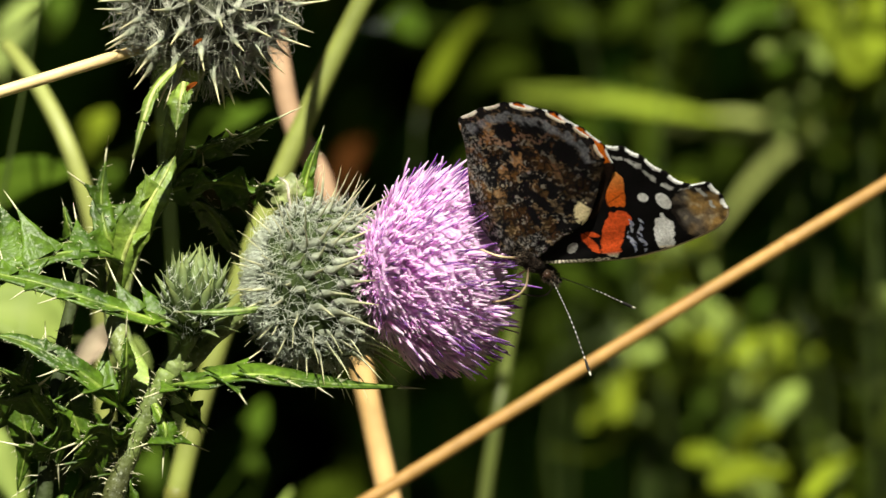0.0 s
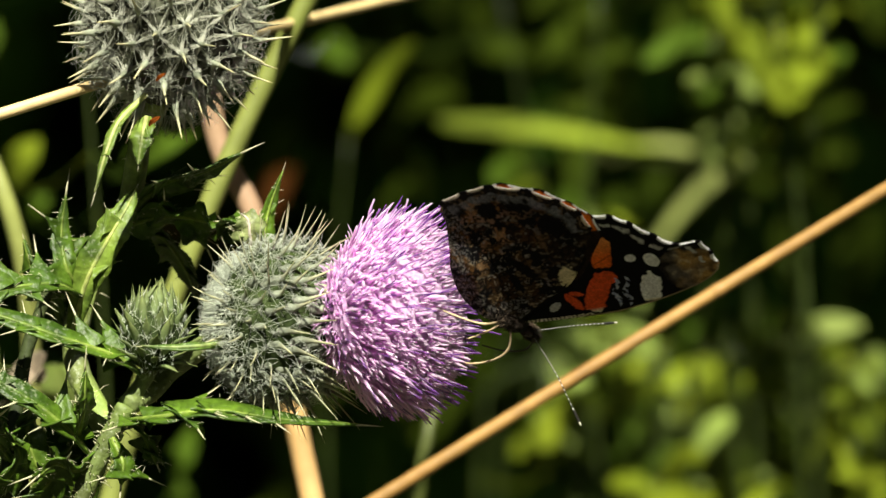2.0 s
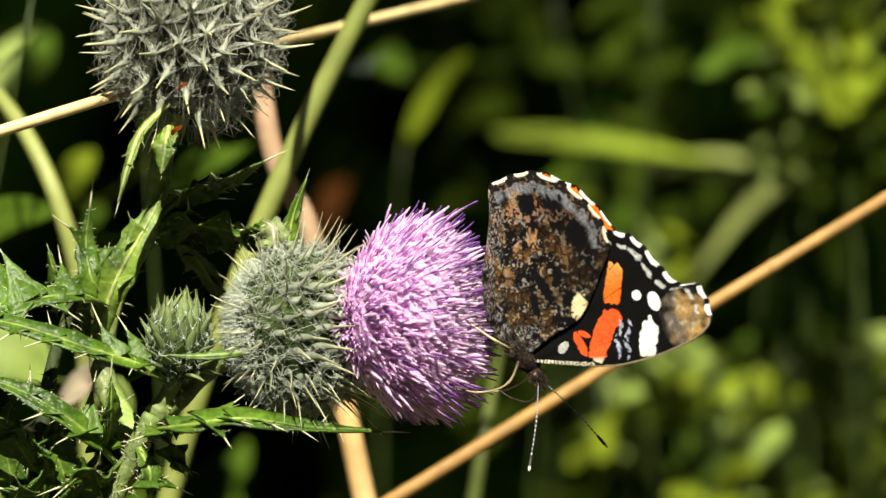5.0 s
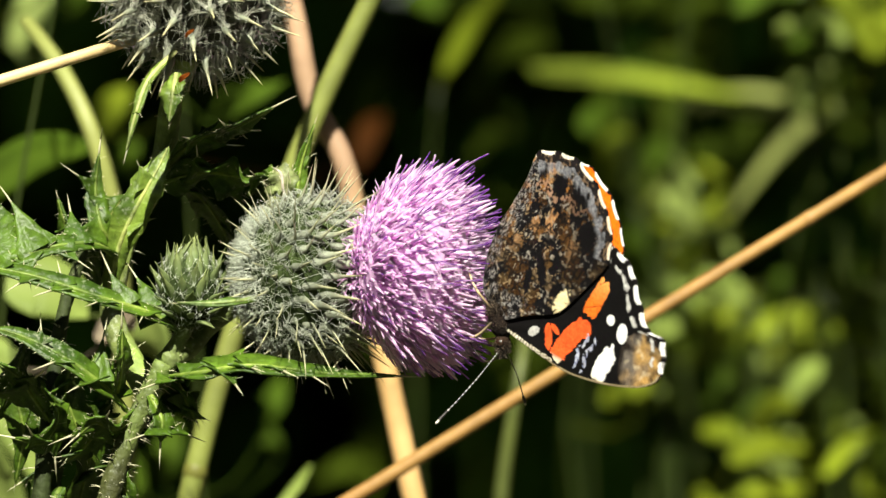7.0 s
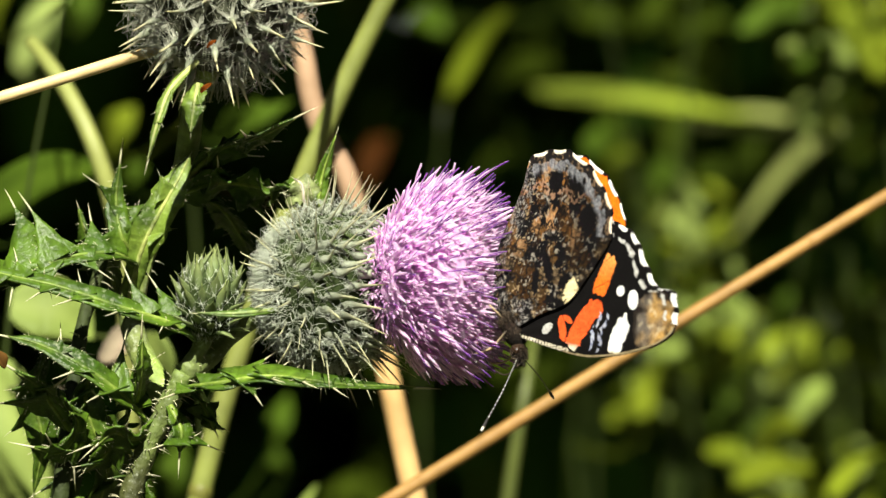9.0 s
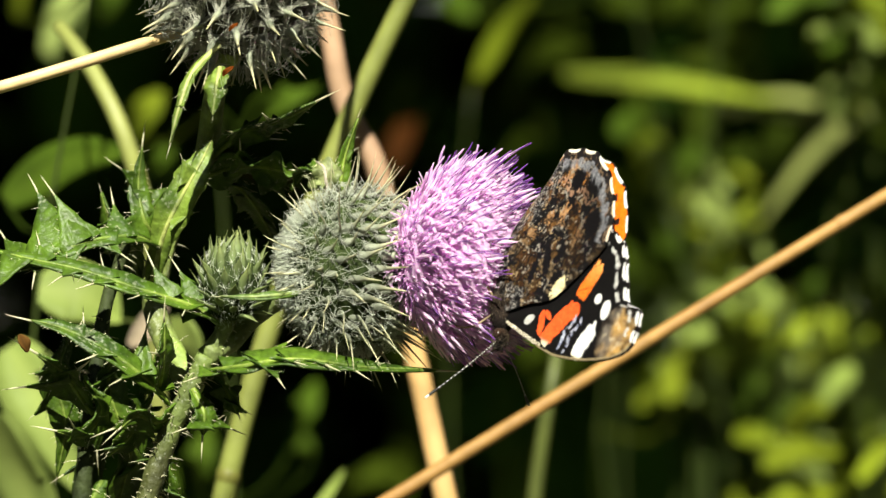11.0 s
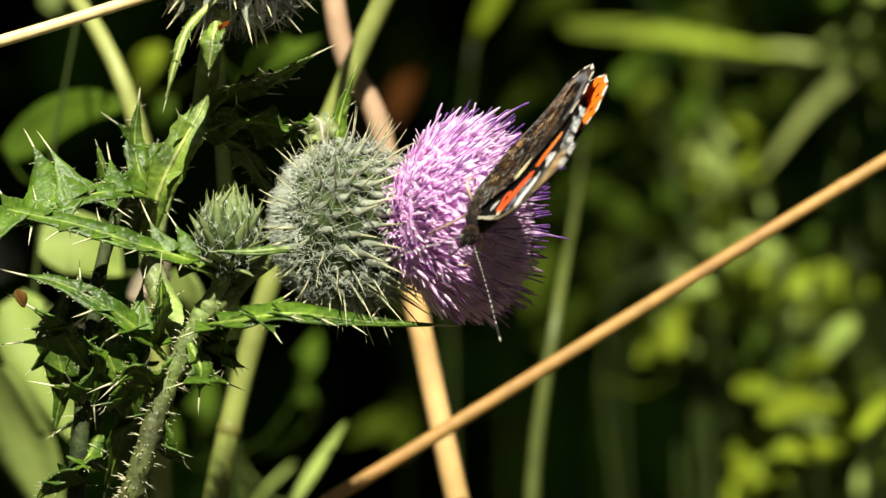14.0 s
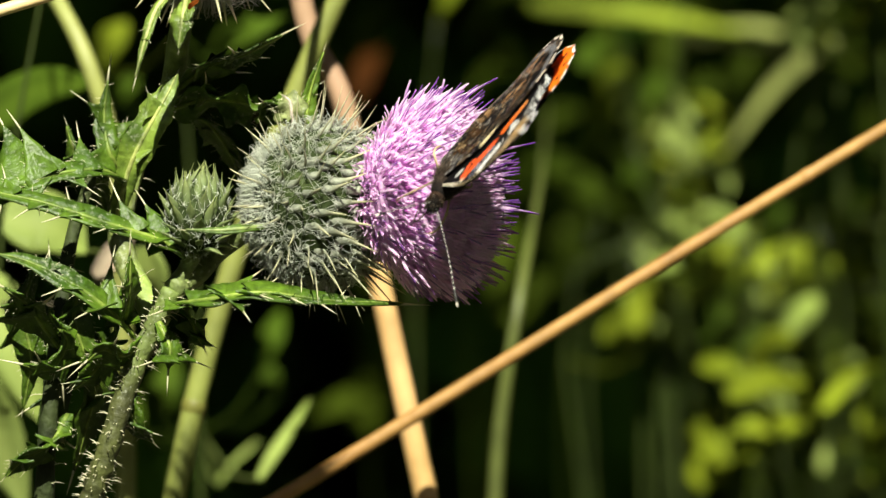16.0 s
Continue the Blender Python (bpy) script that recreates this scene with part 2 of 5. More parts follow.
def stem_part(name, pts, r0, r1, label="", colour=WHITE, n=22, spines=40, seed=1, mat=None):
    b, rr = Build(), random.Random(seed)
    path = smooth_path(pts, n)
    rad = [r0 + (r1 - r0) * i / n for i in range(n + 1)]
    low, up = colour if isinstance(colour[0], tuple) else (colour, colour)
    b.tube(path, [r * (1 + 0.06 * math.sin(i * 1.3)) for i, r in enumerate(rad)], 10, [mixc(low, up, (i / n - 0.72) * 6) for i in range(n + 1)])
    ob = part(name, b, mat or M_STEM, thistle, label)
    if spines:
        s = Build()
        for _ in range(spines):
            u = rr.random() * n
            i = min(int(u), n - 1)
            p = path[i].lerp(path[i + 1], u - i)
            t = (path[i + 1] - path[i]).normalized()
            d = t.orthogonal().normalized()
            d.rotate(Matrix.Rotation(rr.random() * 6.283, 3, t))
            length = 0.0006 + 0.0022 * rr.random() ** 2
            a = p + d * rad[i] * 0.8
            tip = a + (d + t * rr.uniform(-0.4, 0.5)).normalized() * length
            s.tube([a, a.lerp(tip, 0.5) + Vector((0, 0, 0.0002)), tip], [0.00011, 0.00008, 0.00002], 4)
        tagged(part("stem_hair", s, M_SPINE, ob), kind="stuff")
    return ob


def spine_mesh(name, length, radius):
    b = Build()
    b.tube([Vector((0, 0, u * length)) + Vector((0.03 * length * u * u, 0, 0)) for u in (-0.1, 0.25, 0.6, 1)], [radius, radius * 0.8, radius * 0.5, radius * 0.08], 5)
    return b.mesh(name, M_SPINE)


SPINE = spine_mesh("spine", 0.0036, 0.00017)


def aim(p, d, roll=0.0, scale=1.0):
    q = d.to_track_quat("Z", "Y").to_matrix().to_4x4()
    return Matrix.Translation(p) @ q @ Matrix.Rotation(roll, 4, "Z") @ Matrix.Scale(scale, 4)


def spiny_leaf(pts, hw, lobes, normal, seed, label="", spine=1.0, tint=1.0, crinkle=0.12, tip_spine=1.2, fringe=1.0):
    """A leaf blade along pts with half width hw and lobes (place along, side up or down, reach, half base, forward lean), all in 1/11.5 mm; each lobe ends in a long pale spine."""
    rr = random.Random(seed)
    n = 26
    path = smooth_path(pts, n)
    normal = Vector(normal).normalized()
    b, s, spines = Build(), Build(), []
    widths = []
    for i in range(n + 1):
        u = i / n
        w = hw / K * min(1.0, 0.35 + 2.2 * u) * min(1.0, (1.02 - u) * 2.2)
        widths.append(w * (1 + 0.08 * math.sin(u * 23 + seed) + 0.05 * math.sin(u * 61)))
    TI = tint if isinstance(tint, tuple) else (tint,) * 3
    b.blade(path, widths, normal, 0.22, 0.00018, TI, (1.7 * TI[0], 1.5 * TI[1], 1.9 * TI[2]), crinkle)
    b.tube([p + normal * 0.0002 for p in path], [0.00048 * (1 - 0.75 * i / n) for i in range(n + 1)], 6, [(3.0 * TI[0], 2.2 * TI[1], 5.0 * TI[2])] * (n + 1))

    def prickle(e, d, le):
        s.tube([e - d * 0.0002, e + d * le * fringe], [0.00007, 0.00002], 4)

    for u, up, reach, half, forward in lobes:
        i = min(int(u * n), n - 1)
        base = path[i].lerp(path[i + 1], u * n - i)
        t = (path[i + 1] - path[i]).normalized()
        side = t.cross(normal).normalized()
        if (side.z if abs(side.z) > 0.25 else side.x) < 0:
            side = -side
        h, half = reach / K, half / K
        out = (side * up + t * forward + normal * rr.uniform(-0.1, 0.35)).normalized()
        ln = (normal + side * up * rr.uniform(-0.5, 0.1) + t * rr.uniform(-0.35, 0.35)).normalized()
        m = 9
        bend = t * rr.uniform(-0.15, 0.15) + normal * rr.uniform(-0.05, 0.2)
        lp = [base + out * h * q / m + bend * h * math.sin(math.pi * 0.5 * q / m) ** 2 for q in range(m + 1)]
        lw = [half * (1 - q / m) ** 1.25 * (1 + 0.08 * math.sin(q * 1.6 + seed)) + 0.00014 for q in range(m + 1)]
        v = rr.uniform(0.85, 1.12)
        b.blade(lp, lw, ln, rr.uniform(0.1, 0.3), 0.00016, (v * TI[0], v * TI[1], v * TI[2]), (1.2 * v * TI[0], 1.15 * v * TI[1], 1.2 * v * TI[2]), crinkle)
        end = (lp[-1] - lp[-2]).normalized()
        spines.append((lp[-1], end, spine * rr.uniform(0.8, 1.25)))
        for q, sg in ((3, 1), (5, -1)):
            if rr.random() < 0.35:
                o2 = (out + t * sg * rr.uniform(0.7, 1.2) + normal * rr.uniform(-0.2, 0.5)).normalized()
                spines.append((lp[q] + t * sg * lw[q] * 0.9, o2, spine * rr.uniform(0.25, 0.5)))
        for _ in range(5):
            q = rr.randrange(0, m)
            sg = rr.choice((-1, 1))
            prickle(lp[q] + t * sg * lw[q] * 0.95, (out * 0.4 + t * sg + normal * rr.uniform(-0.3, 0.6)).normalized(), 0.0003 + 0.0011 * rr.random() ** 3)
    for i in range(2, n):
        t = (path[i + 1 if i < n else n] - path[i]).normalized()
        side = t.cross(normal).normalized()
        for sg in (-1, 1):
            if rr.random() < 0.5:
                prickle(path[i] + side * sg * widths[i] + normal * widths[i] * 0.3, (side * sg + t * rr.uniform(-0.3, 0.9) + normal * rr.uniform(-0.2, 0.7)).normalized(), 0.0003 + 0.0010 * rr.random() ** 3)
    t = (path[-1] - path[-2]).normalized()
    spines.append((path[-1], t, spine * tip_spine))
    ob = part("leaf", b, M_LEAF, thistle, label)
    for p, d, k in spines:
        sp = part("spine", SPINE, None, ob)
        sp.matrix_basis = aim(p, d, rr.uniform(0, 6.28), k)
    tagged(part("prickly_edge", s, M_SPINE, ob), kind="stuff")
    return ob


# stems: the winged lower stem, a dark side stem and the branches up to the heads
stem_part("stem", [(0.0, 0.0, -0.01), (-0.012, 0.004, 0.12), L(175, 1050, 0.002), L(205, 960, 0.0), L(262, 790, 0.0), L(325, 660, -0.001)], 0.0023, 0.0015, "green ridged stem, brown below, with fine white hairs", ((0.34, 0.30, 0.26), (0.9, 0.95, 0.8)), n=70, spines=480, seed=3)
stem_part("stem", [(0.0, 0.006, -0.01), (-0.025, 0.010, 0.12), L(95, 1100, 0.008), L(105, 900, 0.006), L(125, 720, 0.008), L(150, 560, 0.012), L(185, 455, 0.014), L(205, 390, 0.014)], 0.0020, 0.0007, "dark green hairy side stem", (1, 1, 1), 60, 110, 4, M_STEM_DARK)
stem_part("branch", [L(325, 660, -0.001), L(360, 640, 0.002), L(410, 590, 0.004), L(500, 525, 0.001)], 0.0017, 0.0017, n=14, spines=20, seed=5)
stem_part("branch", [L(300, 720, 0.006), L(232, 560, 0.016), L(262, 430, 0.020), L(318, 320, 0.018), L(345, 180, 0.010), L(375, 110, 0.0)], 0.0021, 0.0016, "pale green branch", (1.25, 1.3, 1.0), n=22, spines=30, seed=6)
stem_part("branch", [L(330, 655, 0.0), L(352, 620, 0.0), L(366, 590, -0.001)], 0.0013, 0.0013, n=8, spines=6, seed=7)

# leaves
spiny_leaf([L(345, 602, -0.002), L(313, 580, -0.005), L(200, 541, -0.008), L(100, 508, -0.008), L(0, 486, -0.006), L(-60, 470, -0.004)], 22, [(0.15, 1, 100, 44, 0.1), (0.30, 1, 66, 28, 0.45), (0.36, -1, 30, 28, 0.6), (0.82, -1, 90, 30, 0.15), (0.5, 1, 30, 22, 0.5), (0.62, -1, 34, 24, 0.5), (0.5, -1, 30, 22, 0.6), (0.72, 1, 36, 24, 0.5), (0.24, -1, 34, 30, 0.2)], (-0.12, -0.66, 0.74), 11, "toothed green leaf with a pale midrib", 1.0, crinkle=0.11)
spiny_leaf([L(255, 485, 0.012), L(185, 449, 0.0), L(110, 460, -0.003), L(45, 485, -0.004), L(-40, 520, -0.002)], 20, [(0.66, 1, 140, 64, 0.05), (0.52, 1, 105, 40, 0.2), (0.30, 1, 76, 32, -0.3), (0.86, 1, 85, 44, 0.3), (0.8, -1, 40, 32, 0.3), (0.4, -1, 52, 32, -0.6), (0.6, -1, 44, 30, 0.2)], (-0.1, -0.75, 0.6), 12, spine=1.0, crinkle=0.12)
spiny_leaf([L(258, 745, 0.0), L(215, 700, -0.004), L(150, 652, -0.006), L(60, 608, -0.006), L(15, 597, -0.006)], 24, [(0.12, 1, 130, 30, -0.35), (0.28, 1, 80, 32, 0.05), (0.3, -1, 55, 28, 0.3), (0.5, -1, 30, 22, 0.5), (0.62, 1, 30, 22, 0.5)], (-0.2, -0.66, 0.72), 13, spine=1.0, crinkle=0.10)
spiny_leaf([L(322, 690, 0.0), L(390, 680, -0.008), L(470, 668, -0.010), L(600, 682, -0.008), L(735, 687, -0.004)], 32, [(0.5, 1, 30, 26, 0.6), (0.48, -1, 34, 26, 0.6), (0.7, -1, 26, 22, 0.6), (0.14, 1, 52, 34, 0.5), (0.10, -1, 70, 40, 0.5), (0.36, 1, 75, 46, 0.7), (0.36, -1, 80, 36, 0.5), (0.60, -1, 26, 26, 0.6), (0.78, 1, 18, 20, 0.8)], (0.05, -0.50, 0.86), 14, "narrow toothed leaf under the flower head", 1.0)
spiny_leaf([L(545, 480, 0.006), L(558, 400, 0.004), L(570, 310, 0.004), L(594, 240, 0.003)], 17, [(0.35, 1, 20, 14, 0.9), (0.5, -1, 22, 14, 0.9), (0.68, 1, 16, 10, 0.9)], (0.4, -0.9, 0.1), 15, "slender upright leaf", 0.4, fringe=0.5)
spiny_leaf([L(350, 110, -0.008), L(300, 165, -0.012), L(278, 225, -0.014), L(262, 285, -0.014)], 10, [(0.35, 1, 18, 12, 0.9), (0.6, 1, 14, 10, 0.9), (0.5, -1, 14, 10, 0.9)], (-0.5, -0.8, 0.3), 16, "narrow pale leaf hanging from the seed head", 0.3, (2.4, 1.8, 4.0), tip_spine=2.2, fringe=0.4)
spiny_leaf([L(352, 150, -0.008), L(345, 185, -0.010), L(338, 235, -0.010)], 22, [(0.4, 1, 16, 14, 0.9)], (-0.4, -0.85, 0.3), 26, "", 0.25, (1.9, 1.5, 3.0), fringe=0.3)
spiny_leaf([L(325, 315, 0.014), L(390, 262, 0.010), L(450, 245, 0.006), L(520, 210, 0.004)], 36, [(0.3, 1, 60, 36, 0.4), (0.35, -1, 80, 44, 0.3), (0.62, -1, 60, 30, 0.4), (0.6, 1, 30, 24, 0.6)], (0.45, -0.45, -0.75), 17, tint=0.8)
spiny_leaf([L(300, 345, 0.016), L(400, 322, 0.014), L(480, 335, 0.012), L(540, 345, 0.008)], 44, [(0.3, 1, 60, 40, 0.3), (0.5, -1, 70, 40, 0.3), (0.75, 1, 70, 34, 0.3), (0.8, -1, 50, 34, 0.3)], (0.3, -0.55, -0.75), 18, crinkle=0.5)
spiny_leaf([L(545, 400, 0.004), L(540, 365, 0.0), L(535, 330, 0.0), L(522, 318, 0.002)], 30, [(0.4, -1, 30, 20, 0.3)], (-0.3, -0.6, 0.7), 27, "", 0.4, (2.2, 1.4, 7.0), 0.4)
spiny_leaf([L(250, 470, 0.016), L(215, 420, 0.012), L(205, 360, 0.014), L(212, 290, 0.014)], 22, [(0.3, -1, 70, 30, 0.5), (0.5, 1, 60, 26, 0.5), (0.7, -1, 40, 20, 0.5)], (0.3, -0.9, 0.2), 19, tint=0.8)
spiny_leaf([L(285, 740, 0.0), L(240, 775, -0.002), L(200, 765, -0.004), L(175, 785, -0.004)], 26, [(0.5, -1, 60, 34, 0.4), (0.55, 1, 40, 26, 0.4)], (-0.3, -0.6, -0.7), 20)
spiny_leaf([L(300, 720, -0.002), L(320, 770, -0.004), L(318, 800, -0.004)], 22, [(0.5, 1, 60, 24, 0.3), (0.6, -1, 50, 24, 0.4)], (0.5, -0.6, 0.6), 21)
spiny_leaf([L(125, 760, 0.006), L(95, 720, 0.004), L(65, 680, 0.002), L(25, 655, 0.002)], 26, [(0.4, -1, 80, 34, 0.3), (0.5, 1, 50, 26, 0.4)], (-0.3, -0.6, -0.6), 22, spine=1.2)
spiny_leaf([L(238, 720, 0.0), L(248, 660, -0.006), L(250, 600, -0.008)], 26, [(0.5, -1, 26, 20, 0.5)], (0.75, -0.6, 0.0), 24)
spiny_leaf([L(110, 700, 0.008), L(135, 760, 0.004), L(105, 800, 0.002), L(60, 792, 0.002)], 30, [(0.5, -1, 50, 30, 0.4), (0.7, 1, 40, 24, 0.3)], (0.3, -0.6, -0.7), 25)

spiny_leaf([L(228, 530, 0.010), L(256, 430, 0.006), L(292, 360, 0.005), L(320, 310, 0.006), L(336, 276, 0.008)], 30, [(0.3, -1, 40, 26, 0.7), (0.55, 1, 38, 26, 0.7)], (0.1, -0.85, 0.45), 32, "pale winged strip along the branch", 0.3, (2.0, 1.6, 2.8), 0.08, fringe=0.4)
scrap = Build()
scrap.blade(smooth_path([L(-6, 622, -0.007), L(2, 640, -0.0075), L(8, 652, -0.007)], 6), [0.0002, 0.0006, 0.0009, 0.0009, 0.0007, 0.0005, 0.0001], Vector((0.3, -0.8, 0.4)), 0.6, 0.0002, (3.6, 5.5, 10.0), (2.2, 3.2, 6), 0.3)
part("dry_scrap", scrap, M_BROWN, thistle, "small dry brown scrap caught on a spine")

spiny_leaf([L(505, 545, -0.004), L(460, 553, -0.009), L(400, 557, -0.010), L(350, 555, -0.009)], 8, [], (0.0, -0.8, 0.6), 29, "narrow green leaf across the bud", 0.4, (1.6, 1.4, 2.5), fringe=0.3)
for x, y, d, k in ((365, 157, -0.0125, 1.0), (376, 78, -0.0145, 0.7)):
    wf = Build()
    wf.blade(smooth_path([L(x - 9, y + 7, d), L(x, y - 2, d - 0.0006), L(x + 9 * k, y - 9 * k, d)], 8), [0.0004 * k * math.sin(math.pi * (0.1 + 0.85 * i / 8)) for i in range(9)], Vector((0.2, -0.8, 0.5)), 0.7, 0.0001, (3.4, 2.6, 2.0), (1.6, 1.2, 1), 0.5)
    part("withered_floret", wf, M_BROWN, thistle, "orange-brown withered floret")

# shade put into two hanging leaves: faces turned down, tint lowered
spiny_leaf([L(105, 690, 0.014), L(118, 780, 0.012), L(108, 900, 0.014), L(90, 990, 0.016)], 38, [(0.3, 1, 60, 34, 0.5), (0.5, -1, 60, 34, 0.5), (0.7, 1, 50, 30, 0.5)], (0.45, -0.35, -0.85), 30, "leaf hanging face down, tinted darker to look shaded", tint=0.7)
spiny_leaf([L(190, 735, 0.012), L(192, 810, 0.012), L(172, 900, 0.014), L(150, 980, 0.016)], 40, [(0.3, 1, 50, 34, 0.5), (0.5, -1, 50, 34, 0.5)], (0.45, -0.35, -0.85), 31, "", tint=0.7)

# more hanging leaves, faced down and slightly darkened to read as shaded
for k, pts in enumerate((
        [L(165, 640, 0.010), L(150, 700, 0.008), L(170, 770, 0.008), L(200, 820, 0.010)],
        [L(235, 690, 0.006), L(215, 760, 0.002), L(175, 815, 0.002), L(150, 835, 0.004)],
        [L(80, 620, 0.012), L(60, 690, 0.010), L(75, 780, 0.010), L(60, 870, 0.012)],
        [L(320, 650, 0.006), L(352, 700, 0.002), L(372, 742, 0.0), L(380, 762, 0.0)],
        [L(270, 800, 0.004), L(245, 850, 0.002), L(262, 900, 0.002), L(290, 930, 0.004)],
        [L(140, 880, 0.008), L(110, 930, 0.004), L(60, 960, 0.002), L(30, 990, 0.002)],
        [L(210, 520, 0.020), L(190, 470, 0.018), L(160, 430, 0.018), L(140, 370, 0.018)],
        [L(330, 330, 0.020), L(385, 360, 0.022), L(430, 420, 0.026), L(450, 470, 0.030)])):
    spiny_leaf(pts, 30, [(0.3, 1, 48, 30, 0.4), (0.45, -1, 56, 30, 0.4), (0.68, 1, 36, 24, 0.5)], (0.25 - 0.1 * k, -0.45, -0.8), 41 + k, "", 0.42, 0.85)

# flower heads
def bract_mesh(name, length, width, press, out, pale=1.0, flat=0.6, shade=1.0, low=0.95, hue=(1, 1, 1), profile=((0, 0.8), (0.10, 1.2), (0.24, 1.0), (0.42, 0.50), (0.62, 0.36), (0.84, 0.20), (1.0, 0.03))):
    """Lies along the head for its lower third, then leaves it as a stiff ridged spine; x across, y outwards, z forwards."""
    b = Build()
    rings = []
    for u, w in profile:
        k = max(0.0, u - 0.25)
        p = Vector((0, (press * u + out * k + 0.15 * out * k * k) * length, (u - 0.3 * k) * length))
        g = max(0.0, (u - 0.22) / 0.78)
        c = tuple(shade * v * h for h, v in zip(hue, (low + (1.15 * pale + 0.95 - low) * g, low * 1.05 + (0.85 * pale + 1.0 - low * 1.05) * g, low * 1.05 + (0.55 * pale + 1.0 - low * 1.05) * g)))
        r = width * w
        ring = []
        for q in range(6):
            a = math.pi * q / 3 + math.pi / 2
            ridge = 1.35 if q == 0 else 1.0
            ring.append(b.vert(p + Vector((math.cos(a) * r, math.sin(a) * r * flat * ridge, 0)), tuple(v * (1.15 if q == 0 else 0.92) for v in c)))
        rings.append(ring)
    for r0, r1 in zip(rings, rings[1:]):
        for q in range(6):
            b.f.append((r0[q], r0[(q + 1) % 6], r1[(q + 1) % 6], r1[q]))
    b.f.append(tuple(rings[-1]))
    return b.mesh(name, M_BRACT)


THORN = ((0, 1.3), (0.10, 1.75), (0.22, 1.45), (0.34, 0.95), (0.50, 0.60), (0.72, 0.38), (0.90, 0.17), (1.0, 0.03))
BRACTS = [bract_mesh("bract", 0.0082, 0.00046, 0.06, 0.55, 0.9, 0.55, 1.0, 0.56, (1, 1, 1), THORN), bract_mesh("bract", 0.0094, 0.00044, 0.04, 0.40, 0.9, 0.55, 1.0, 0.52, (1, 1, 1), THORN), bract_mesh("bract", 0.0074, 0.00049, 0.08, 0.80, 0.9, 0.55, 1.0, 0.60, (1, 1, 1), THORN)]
HEAD_BRACTS = [bract_mesh("bract", 0.0076, 0.00056, 0.0, 0.06, 1.7, 0.7, 0.72), bract_mesh("bract", 0.0086, 0.00052, 0.0, -0.06, 1.7, 0.7, 0.72), bract_mesh("bract", 0.0068, 0.00060, 0.02, 0.14, 1.7, 0.7, 0.72)]
SCALE = ((0, 0.7), (0.12, 1.05), (0.30, 1.2), (0.48, 0.95), (0.62, 0.50), (0.76, 0.20), (1.0, 0.04))
BUD_BRACTS = [bract_mesh("bract", 0.0056, 0.00072, 0.06, 0.16, 0.5, 0.34, 0.46, 0.80, (0.85, 1.05, 0.55), SCALE), bract_mesh("bract", 0.0062, 0.00064, 0.04, 0.10, 0.8, 0.36, 0.46, 0.75, (0.85, 1.05, 0.55), SCALE), bract_mesh("bract", 0.0050, 0.00080, 0.08, 0.34, 0.6, 0.32, 0.44, 0.80, (0.85, 1.05, 0.55), SCALE)]


